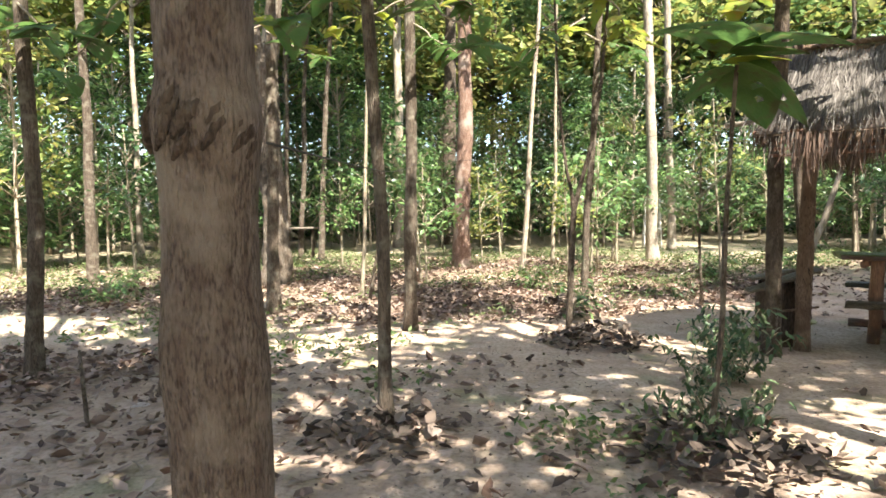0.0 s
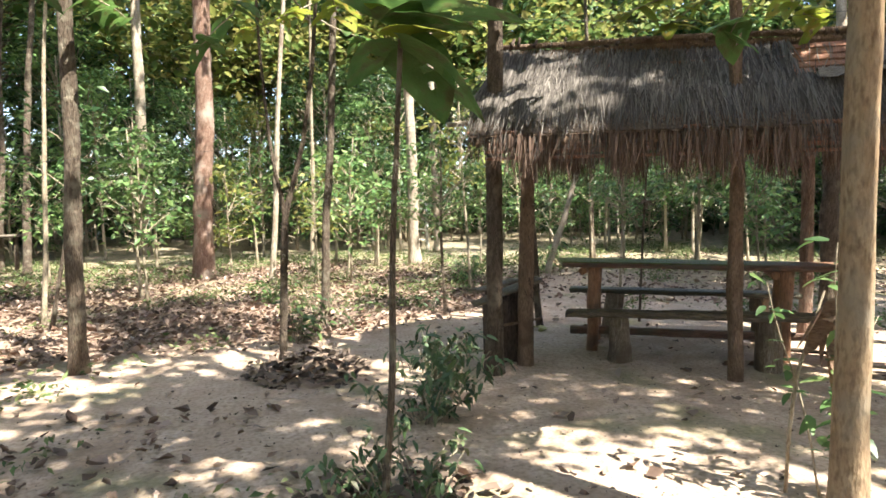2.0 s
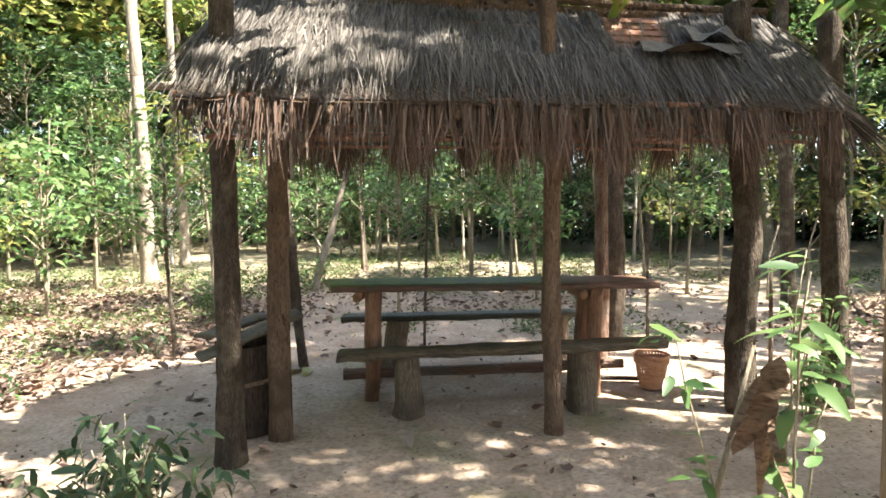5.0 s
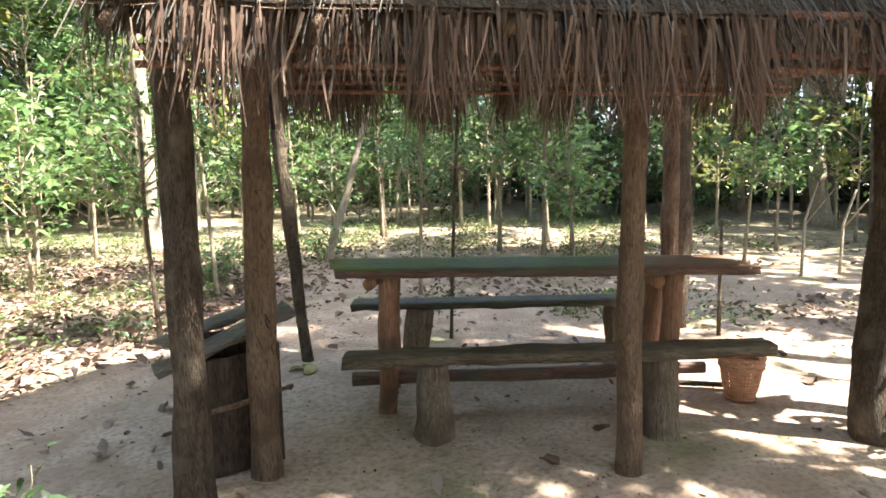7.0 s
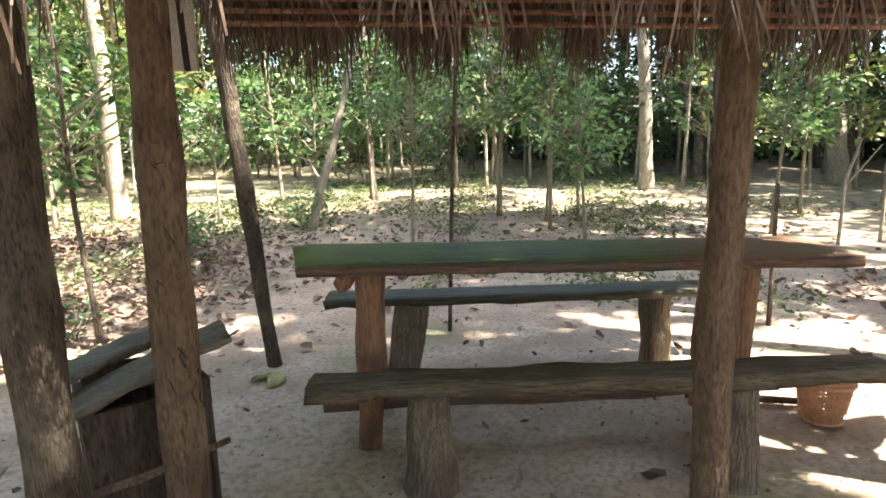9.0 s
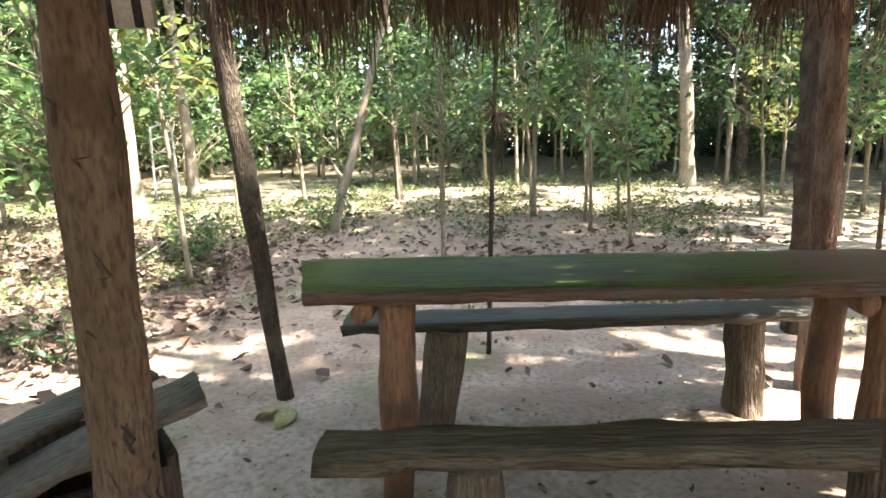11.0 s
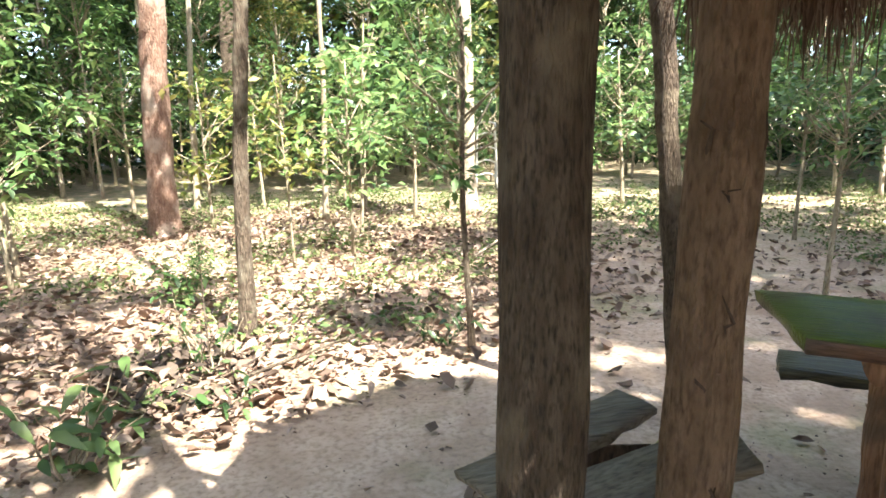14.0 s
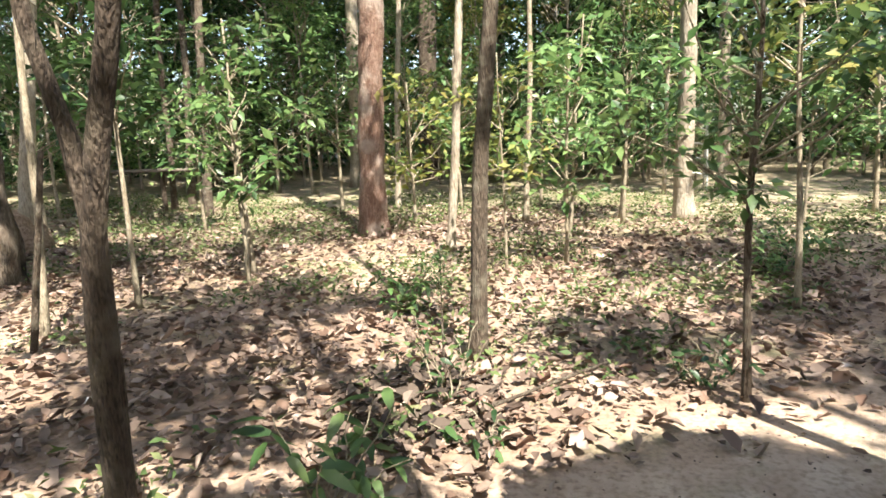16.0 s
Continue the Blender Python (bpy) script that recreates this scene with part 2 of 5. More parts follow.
def ground_material():
    """Sandy soil with scattered leaf fragments, moss and darker trodden patches."""
    m = bpy.data.materials.new("sandy_soil")
    m.use_nodes = True
    n, l = m.node_tree.nodes, m.node_tree.links
    bs = n["Principled BSDF"]
    bs.inputs["Roughness"].default_value = 0.95
    bs.inputs["Specular IOR Level"].default_value = 0.15
    tc = n.new("ShaderNodeTexCoord")

    def nz(sc, lo, hi, det=8.0):
        t = n.new("ShaderNodeTexNoise")
        t.inputs["Scale"].default_value, t.inputs["Detail"].default_value = sc, det
        l.new(tc.outputs["Object"], t.inputs["Vector"])
        r = n.new("ShaderNodeMapRange")
        r.inputs[1].default_value, r.inputs[2].default_value = lo, hi
        l.new(t.outputs["Fac"], r.inputs[0])
        return r.outputs[0], t.outputs["Fac"]

    def mix(a, b, f):
        mx = n.new("ShaderNodeMix")
        mx.data_type = "RGBA"
        for sock, v in ((mx.inputs[0], f), (mx.inputs[6], a), (mx.inputs[7], b)):
            if isinstance(v, tuple):
                sock.default_value = (*v, 1)
            else:
                l.new(v, sock)
        return mx.outputs[2]

    at = n.new("ShaderNodeAttribute")
    at.attribute_name = "litter"
    big, _ = nz(0.7, 0.4, 0.62)
    mid, _ = nz(3.5, 0.42, 0.62)
    fine, raw = nz(38, 0.45, 0.7)
    col = mix((0.485, 0.362, 0.278), (0.385, 0.275, 0.208), big)
    col = mix(col, (0.53, 0.41, 0.325), mid)
    col = mix(col, (0.31, 0.225, 0.17), fine)
    vo = n.new("ShaderNodeTexVoronoi")
    vo.inputs["Scale"].default_value = 11
    l.new(tc.outputs["Object"], vo.inputs["Vector"])
    ramp = n.new("ShaderNodeValToRGB")
    for i, (p, c) in enumerate(((0.0, (0.13, 0.085, 0.06)), (0.35, (0.25, 0.175, 0.125)), (0.7, (0.36, 0.275, 0.205)), (1.0, (0.2, 0.12, 0.08)))):
        e = ramp.color_ramp.elements[0] if i == 0 else ramp.color_ramp.elements[1] if i == 3 else ramp.color_ramp.elements.new(p)
        e.position, e.color = p, (*c, 1)
    sp = n.new("ShaderNodeSeparateColor")
    l.new(vo.outputs["Color"], sp.inputs[0])
    l.new(sp.outputs[0], ramp.inputs[0])
    mul = n.new("ShaderNodeMath")
    mul.operation = "MULTIPLY"
    l.new(at.outputs["Fac"], mul.inputs[0])
    mul.inputs[1].default_value = 0.75
    col = mix(col, ramp.outputs[0], mul.outputs[0])
    # far turf: its own green, set dark to hold the shade under the trees
    grass = n.new("ShaderNodeAttribute")
    grass.attribute_name = "grass"
    turf, _ = nz(5.0, 0.36, 0.6)
    gm = n.new("ShaderNodeMath")
    gm.operation = "MULTIPLY"
    l.new(grass.outputs["Fac"], gm.inputs[0])
    l.new(turf, gm.inputs[1])
    col = mix(col, (0.15, 0.165, 0.085), gm.outputs[0])
    moss, _ = nz(1.5, 0.55, 0.68)
    mm = n.new("ShaderNodeMath")
    mm.operation = "MULTIPLY"
    l.new(moss, mm.inputs[0])
    mm.inputs[1].default_value = 0.55
    col = mix(col, (0.17, 0.19, 0.09), mm.outputs[0])
    l.new(col, bs.inputs["Base Color"])
    b = n.new("ShaderNodeBump")
    b.inputs["Strength"].default_value, b.inputs["Distance"].default_value = 0.8, 0.04
    _, r2 = nz(16, 0, 1, 12)
    l.new(r2, b.inputs["Height"])
    l.new(b.outputs["Normal"], bs.inputs["Normal"])
    return m


M["soil"] = ground_material()


def wear_paint(m, start, wood):
    """Bare reddish wood shows through the paint past a ragged line along the plank."""
    n, l = m.node_tree.nodes, m.node_tree.links
    bs = n["Principled BSDF"]
    old = bs.inputs["Base Color"].links[0].from_socket
    tc, sep, nz = n.new("ShaderNodeTexCoord"), n.new("ShaderNodeSeparateXYZ"), n.new("ShaderNodeTexNoise")
    mp = n.new("ShaderNodeMapping")
    mp.inputs["Scale"].default_value = (1.5, 14, 14)
    nz.inputs["Scale"].default_value, nz.inputs["Detail"].default_value = 2.0, 6.0
    l.new(tc.outputs["Object"], sep.inputs[0])
    l.new(tc.outputs["Object"], mp.inputs["Vector"])
    l.new(mp.outputs["Vector"], nz.inputs["Vector"])
    add = n.new("ShaderNodeMath")
    add.operation = "MULTIPLY_ADD"
    l.new(nz.outputs["Fac"], add.inputs[0])
    add.inputs[1].default_value = 1.1
    l.new(sep.outputs["X"], add.inputs[2])
    r = n.new("ShaderNodeMapRange")
    r.inputs[1].default_value, r.inputs[2].default_value = start + 0.55, start + 0.85
    l.new(add.outputs[0], r.inputs[0])
    mx = n.new("ShaderNodeMix")
    mx.data_type = "RGBA"
    l.new(r.outputs[0], mx.inputs[0])
    l.new(old, mx.inputs[6])
    mx.inputs[7].default_value = (*wood, 1)
    l.new(mx.outputs[2], bs.inputs["Base Color"])


wear_paint(M["green"], 1.35, (0.24, 0.135, 0.095))


# ---- building helpers ----
class Shape:
    """Collects vertices and faces of one mesh."""

    def __init__(self):
        self.v, self.f = [], []

    def tube(self, pts, radii, sides=12, rough=0.0, cap=True, seed=0.0, flute=0.0):
        """A round or knobbly bar along pts."""
        base = len(self.v)
        up = Vector((0.0, 0.0, 1.0))
        for i, p in enumerate(pts):
            a = Vector(pts[max(i - 1, 0)])
            b = Vector(pts[min(i + 1, len(pts) - 1)])
            d = (b - a).normalized()
            u = d.cross(Vector((0.31, 0.95, 0.05)))
            if u.length < 0.2:
                u = d.cross(Vector((1, 0, 0)))
            u.normalize()
            w = d.cross(u)
            for k in range(sides):
                an = 2 * math.pi * k / sides
                r = radii[i]
                q = Vector(p) + (u * math.cos(an) + w * math.sin(an)) * r
                if rough:
                    r *= 1 + rough * noise.noise(Vector((math.cos(an) * 1.3 + seed, math.sin(an) * 1.3, (q.z + q.x * 0.5) * 3.0)))
                    r *= 1 + 0.6 * rough * noise.noise(Vector((q.x * 14 + seed, q.y * 14, q.z * 5)))
                if flute:
                    r *= 1 + flute * noise.noise(Vector((math.cos(an) * 4 + seed, math.sin(an) * 4, q.z * 1.2)))
                q = Vector(p) + (u * math.cos(an) + w * math.sin(an)) * r
                self.v.append(tuple(q))
        for i in range(len(pts) - 1):
            for k in range(sides):
                a, b = base + i * sides + k, base + i * sides + (k + 1) % sides
                self.f.append((a, b, b + sides, a + sides))
        if cap:
            self.f.append(tuple(base + k for k in reversed(range(sides))))
            self.f.append(tuple(base + (len(pts) - 1) * sides + k for k in range(sides)))
        return self

    def leaf(self, p, d, nrm, length, width, droop=0.15, fold=0.12, n=3):
        """A leaf blade with a midrib fold and a drooping tip, n rows long."""
        d, nrm = Vector(d).normalized(), Vector(nrm)
        s = d.cross(nrm)
        if s.length < 1e-3:
            s = d.cross(Vector((1, 0.2, 0.1)))
        s.normalize()
        nrm = s.cross(d)
        p = Vector(p)
        rows = []
        for i in range(n + 1):
            t = i / n
            c = p + d * (t * length) - nrm * (droop * length * t * t)
            w = width * 0.5 * math.sin(math.pi * (0.06 + 0.92 * t) ** 0.8) + 0.002
            b = len(self.v)
            self.v += [tuple(c - s * w + nrm * fold * w), tuple(c), tuple(c + s * w + nrm * fold * w)]
            rows.append(b)
        for a, b in zip(rows, rows[1:]):
            self.f += [(a, a + 1, b + 1, b), (a + 1, a + 2, b + 2, b + 1)]
        return self

    def mesh(self, name, smooth=True):
        me = bpy.data.meshes.new(name)
        me.from_pydata(self.v, [], self.f)
        if smooth:
            me.polygons.foreach_set("use_smooth", [True] * len(me.polygons))
        me.update()
        return me


def leaf_cloud(name, pos, rng, size=0.12, ratio=0.45, flat=0.6, spread=0.3, out=None, simple=False):
    """Many small folded leaves as one mesh: pos is an n x 3 array."""
    n = len(pos)
    d = rng.normal(size=(n, 3))
    d[:, 2] = d[:, 2] * 0.45 - 0.1
    if out is not None:
        d += out * 0.8
    d /= np.linalg.norm(d, axis=1, keepdims=True)
    up = rng.normal(size=(n, 3)) * (1 - flat)
    up[:, 2] += 1.0
    s = np.cross(d, up)
    s /= np.linalg.norm(s, axis=1, keepdims=True) + 1e-6
    nn = np.cross(s, d)
    ln = size * (1 + spread * rng.uniform(-1, 1, (n, 1)) * 1.4)
    w = ln * ratio * 0.5
    if simple:
        q = np.stack([pos, pos + d * ln * 0.45 - s * w + nn * w * 0.3, pos + d * ln - nn * ln * 0.1, pos + d * ln * 0.45 + s * w + nn * w * 0.3], 1)
        f = (np.arange(n)[:, None] * 4 + np.array([[0, 2, 1, 0, 3, 2]])).reshape(-1, 3)
        return raw_mesh(name, q.reshape(-1, 3), f)
    v = np.empty((n, 6, 3))
    v[:, 0] = pos
    v[:, 1] = pos + d * ln * 0.45 - s * w + nn * w * 0.25
    v[:, 2] = pos + d * ln * 0.5
    v[:, 3] = pos + d * ln * 0.45 + s * w + nn * w * 0.25
    v[:, 4] = pos + d * ln - nn * ln * 0.14
    v = v[:, :5].reshape(-1, 3)
    base = np.arange(n)[:, None] * 5
    tri = np.array([[0, 2, 1], [0, 3, 2], [1, 2, 4], [2, 3, 4]]).reshape(1, -1)
    f = (base + tri).reshape(-1, 3)
    return raw_mesh(name, v, f)


def raw_mesh(name, v, f):
    me = bpy.data.meshes.new(name)
    k = f.shape[1]
    me.vertices.add(len(v))
    me.vertices.foreach_set("co", np.ascontiguousarray(v, dtype=np.float32).ravel())
    me.loops.add(f.size)
    me.loops.foreach_set("vertex_index", np.ascontiguousarray(f, dtype=np.int32).ravel())
    me.polygons.add(len(f))
    me.polygons.foreach_set("loop_start", np.arange(0, f.size, k, dtype=np.int32))
    me.update(calc_edges=True)
    return me


def link(name, me, material, parent=None, label="", at=None):
    """Links one mesh as an object, under parent where given."""
    if material and not me.materials:
        me.materials.append(material)
    ob = new(name, me)
    ob.parent = parent
    if at is not None:
        ob.matrix_basis = at
    if label:
        ob["label"] = label
    return ob


def part(name, shape, material, parent, label="", smooth=True):
    return link(name, shape.mesh(name, smooth), material, parent, label)


def thing(name, x, y, z, label, category, group="", rz=0.0, kind=""):
    ob = new(name)
    ob.empty_display_size = 0.1
    ob.matrix_basis = pose(x, y, z, 0, 0, rz)
    return tagged(ob, label, category, group, kind)


def slab(length, width, thick, rng, rough=0.006, nx=14, ny=4, bow=0.0, wane=0.0):
    """A hand-sawn plank along +x from 0, +y across, top at z = 0."""
    sh = Shape()
    for side in (0, 1):
        for i in range(nx + 1):
            for j in range(ny + 1):
                x, y = length * i / nx, width * j / ny
                e = rough * rng.normal()
                if j == 0:
                    y += wane * noise.noise(Vector((x * 3 + rng_off(width), side * 0.3, 1))) + e
                if j == ny:
                    y += wane * noise.noise(Vector((x * 3, side * 0.3, 7 + width))) + e
                if i in (0, nx):
                    x += e * 1.2
                z = -thick * side + bow * math.sin(math.pi * i / nx) + (rough * 0.35 * rng.normal() if side == 0 else rough * rng.normal())
                if side == 0 and (j in (0, ny) or i in (0, nx)):
                    z -= thick * 0.1
                sh.v.append((x, y, z))
    st = (nx + 1) * (ny + 1)
    ix = lambda s, i, j: s * st + i * (ny + 1) + j
    for i in range(nx):
        for j in range(ny):
            sh.f.append((ix(0, i, j), ix(0, i + 1, j), ix(0, i + 1, j + 1), ix(0, i, j + 1)))
            sh.f.append((ix(1, i, j), ix(1, i, j + 1), ix(1, i + 1, j + 1), ix(1, i + 1, j)))
        sh.f.append((ix(0, i, 0), ix(1, i, 0), ix(1, i + 1, 0), ix(0, i + 1, 0)))
        sh.f.append((ix(0, i, ny), ix(0, i + 1, ny), ix(1, i + 1, ny), ix(1, i, ny)))
    for j in range(ny):
        sh.f.append((ix(0, 0, j), ix(0, 0, j + 1), ix(1, 0, j + 1), ix(1, 0, j)))
        sh.f.append((ix(0, nx, j), ix(1, nx, j), ix(1, nx, j + 1), ix(0, nx, j + 1)))
    return sh


def rng_off(w):
    return w * 13.7


def line(a, b, n, wob=0.0, seed=0.0):
    """n + 1 points from a to b with a slow wobble."""
    a, b = Vector(a), Vector(b)
    pts = []
    for i in range(n + 1):
        t = i / n
        p = a.lerp(b, t)
        if wob:
            k = math.sin(math.pi * min(t * 1.4, 1.0)) if t < 0.72 else 1.0
            p += Vector((noise.noise(Vector((seed, t * 3.1, 0.3))), noise.noise(Vector((t * 3.1, seed, 5.3))), 0)) * wob * k
        pts.append(p)
    return pts


# ---- ground ----
PATH_LINE = ((-14, 8.0), (-5, 6.1), (-2.6, 5.35), (-0.8, 5.3), (0.8, 5.4), (2.3, 6.0), (4.0, 6.5), (7.0, 6.3), (12.0, 6.0), (24, 4))


def seg_dist(x, y, a, b):
    ax, ay, bx, by = *a, *b
    dx, dy = bx - ax, by - ay
    t = np.clip(((x - ax) * dx + (y - ay) * dy) / (dx * dx + dy * dy), 0, 1)
    return np.hypot(x - ax - t * dx, y - ay - t * dy)


def wave(x, y, s, k):
    return np.sin(x * s + k) * np.cos(y * s * 1.13 - k * 1.7) + 0.5 * np.sin(x * s * 2.3 - y * s * 1.9 + k * 3.1)


def litter_density(x, y):
    """How thickly dry leaves lie: bare on the trodden way and round the shelter."""
    d = np.min([seg_dist(x, y, a, b) for a, b in zip(PATH_LINE, PATH_LINE[1:])], axis=0)
    way = np.clip((d - 0.66 - 0.18 * wave(x, y, 1.7, 0.4)) / 0.35, 0, 1)
    yard = np.clip((np.hypot((x - 4.4) / 2.9, (y - 5.0) / 2.5) - 1 - 0.1 * wave(x, y, 1.3, 2.0)) / 0.15, 0, 1)
    lane = np.clip((seg_dist(x, y, (0.5, -1.5), (2.4, 3.4)) - 0.5 - 0.15 * wave(x, y, 2.1, 1.0)) / 0.4, 0, 1)
    south = 1 - 0.62 * np.clip((5.0 - y) / 0.5, 0, 1) * np.clip((x + 2.6) / 0.8, 0, 1) * np.clip((5.6 - x) / 0.8, 0, 1)
    dens = south * way * yard * (0.25 + 0.75 * lane) * np.clip(0.62 + 0.3 * wave(x, y, 0.9, 0.7), 0.08, 1)
    dens = dens * (1 - 0.7 * np.clip((x - 4.2) / 0.8, 0, 1) * np.clip((y - 6.3) / 0.6, 0, 1))
    far = np.clip((np.hypot(x - 3, y - 4) - 9) / 5, 0, 1)
    dens = dens * (1 - 0.6 * far)
    for cx, cy, r, a in ((0.05, 3.1, 0.42, 0.75), (1.75, 2.95, 0.55, 0.85), (-2.4, 4.2, 0.8, 0.8), (1.45, 5.4, 0.4, 0.9), (-1.3, 2.9, 0.7, 0.5)):
        dens = np.maximum(dens, a * np.clip(1.3 - np.hypot(x - cx, y - cy) / r, 0, 1))
    return np.clip(dens, 0, 1)


def height(x, y):
    return 0.012 * wave(x, y, 1.1, 0.2) + 0.006 * wave(x, y, 3.7, 1.9)


def build_ground():
    n = 260
    t = np.linspace(-1, 1, n)
    s = np.sinh(t * 5.2) / np.sinh(5.2)
    xs, ys = 3.0 + s * 900, 5.0 + s * 900
    gx, gy = np.meshgrid(xs, ys, indexing="ij")
    gz = height(gx, gy) * np.clip(1.4 - np.hypot(gx - 3, gy - 5) / 40, 0, 1)
    v = np.stack([gx, gy, gz], -1).reshape(-1, 3)
    i, j = np.meshgrid(np.arange(n - 1), np.arange(n - 1), indexing="ij")
    a = (i * n + j).ravel()
    f = np.stack([a, a + n, a + n + 1, a + 1], -1)
    me = raw_mesh("ground", v, f)
    me.polygons.foreach_set("use_smooth", [True] * len(me.polygons))
    at = me.attributes.new("litter", "FLOAT", "POINT")
    at.data.foreach_set("value", litter_density(gx, gy).ravel().astype(np.float32))
    gr = me.attributes.new("grass", "FLOAT", "POINT")
    gr.data.foreach_set("value", (0.8 * np.clip((np.hypot(gx - 3.2, gy - 4.2) - 5.5) / 5.0, 0, 1)).ravel().astype(np.float32))
    tagged(link("ground", me, M["soil"]), "bare sandy pinkish-brown forest soil with leaf scraps", "ground", kind="structure")


build_ground()


# ---- trees ----
def crown_shapes(seed, r, h, clusters, per, size, ratio=0.45, sparse=0.32, hollow=0.25, simple=True):
    """Limbs and leaves of a crown whose foot is at the origin: uneven clumps with gaps."""
    rng = np.random.default_rng(seed)
    limbs, cloud, outs = Shape(), [], []
    for c in range(clusters):
        an, rad = rng.uniform(0, 2 * math.pi), r * rng.uniform(hollow, 1) ** 0.7
        z = h * rng.uniform(0.05, 1)
        k = math.sin(math.pi * (0.15 + 0.8 * z / h)) ** 0.6
        c0 = np.array([math.cos(an) * rad * k, math.sin(an) * rad * k, z])
        root = Vector((0, 0, max(z - rad * 0.7, 0.0) * 0.9))
        mid = root.lerp(Vector(c0), 0.5) + Vector(rng.normal(size=3) * 0.08 * r)
        t = 0.003 + 0.010 * r
        limbs.tube([root, mid, Vector(c0)], [t, t * 0.7, t * 0.25], 4, cap=False)
        m = int(per * rng.uniform(0.5, 1.5))
        e = rng.normal(size=(m, 3)) * r * sparse * np.array([1, 1, 0.55]) * rng.uniform(0.6, 1.3)
        cloud.append(c0 + e)
        outs.append(e / (np.linalg.norm(e, axis=1, keepdims=True) + 1e-6))
        for q in cloud[-1][: max(2, m // 32)]:
            limbs.tube([Vector(c0), Vector(q)], [t * 0.3, t * 0.12], 3, cap=False)
    pos = np.concatenate(cloud)
    return limbs, leaf_cloud("crown", pos, rng, size, ratio, out=np.concatenate(outs), simple=simple)


def trunk_shape(h, dia, lean, seed, wob=0.05, flare=1.35, sides=14, step=0.16, rough=0.16, top=0.45):
    n = max(int(h / step), 8)
    pts, rad = [], []
    for i in range(n + 1):
        t = i / n
        z = h * t - 0.05
        p = Vector((lean[0] * z, lean[1] * z, z))
        k = min(z / 1.2, 1.0) if z > 0 else 0
        p += Vector((noise.noise(Vector((seed, z * 0.55, 1.1))), noise.noise(Vector((z * 0.55, seed, 4.4))), 0)) * wob * k
        pts.append(p)
        rad.append(dia * 0.5 * (1 - (1 - top) * t) * (1 + (flare - 1) * math.exp(-max(z, 0) / (dia * 1.1 + 0.02))))
    return Shape().tube(pts, rad, sides, rough, seed=seed, flute=0.08), pts


def mesh_pair(limbs, crown, bark, leaf):
    lm = limbs.mesh("branchwork")
    lm.materials.append(bark)
    crown.materials.append(leaf)
    return lm, crown


# canopy crowns, understorey crowns and sapling crowns, each in a few shapes
CANOPY = [mesh_pair(*crown_shapes(20 + i, 1.9, 3.2, 19, 48, 0.25, 0.6, 0.16), M["bark"], M[k]) for i, k in enumerate(("leaf", "leaf", "leaf_yellow", "leaf_dark"))]
# back crowns mostly take the yellow-green leaf, to brighten the upper foliage
BACK = [mesh_pair(*crown_shapes(30 + i, 1.9, 4.2, 34, 52, 0.25, 0.55, 0.17), M["bark"], M[k]) for i, k in enumerate(("leaf", "leaf_yellow", "leaf_yellow", "leaf_yellow"))]
UNDER = [mesh_pair(*crown_shapes(40 + i, 1.15, 2.9, 28, 54, 0.13, 0.48, 0.125), M["stem"], M[k]) for i, k in enumerate(("leaf", "leaf", "leaf_dark", "leaf", "leaf_yellow", "leaf_dark"))]
SHRUB = [mesh_pair(*crown_shapes(60 + i, 0.95, 1.9, 22, 42, 0.11, 0.46, 0.13), M["stem"], M[k]) for i, k in enumerate(("leaf", "leaf_dark", "leaf", "leaf_dark"))]
SAPLING = [mesh_pair(*crown_shapes(80 + i, 0.46, 1.05, 17, 22, 0.095, 0.46, 0.19, 0.15, False), M["stem"], M[k]) for i, k in enumerate(("leaf", "leaf", "leaf_dark", "leaf_yellow"))]


SAPLING_WIDE = mesh_pair(*crown_shapes(95, 0.58, 1.2, 20, 40, 0.075, 0.45, 0.14, 0.2, False), M["stem"], M["leaf"])


def tree(x, y, dia, h, bark, lean=(0, 0), crown=None, crown_scale=1.0, seed=None, label="", name="tree", category="tree", group="", wob=0.05,
         crown_z=None, rough=0.16, flare=1.35, sides=14, step=0.16, turn=None, top=0.45):
    seed = x * 3.3 + y * 7.7 if seed is None else seed
    ob = thing(name, x, y, 0, label, category, group)
    sh, pts = trunk_shape(h, dia, lean, seed, wob, flare, sides, step, rough, top)
    part("trunk", sh, M[bark], ob)
    if crown:
        lm, cm = crown
        cz = (h - 1.2 * crown_scale) if crown_z is None else crown_z
        p = pts[min(range(len(pts)), key=lambda i: abs(pts[i].z - cz))]
        m = pose(p.x, p.y, cz, 0, 0, (seed * 57) % 360 if turn is None else turn) @ Matrix.Diagonal((crown_scale, crown_scale, crown_scale, 1))
        tagged(link("branchwork", lm, None, ob, at=m), kind="stuff")
        link("crown", cm, None, ob, at=m)
    return ob


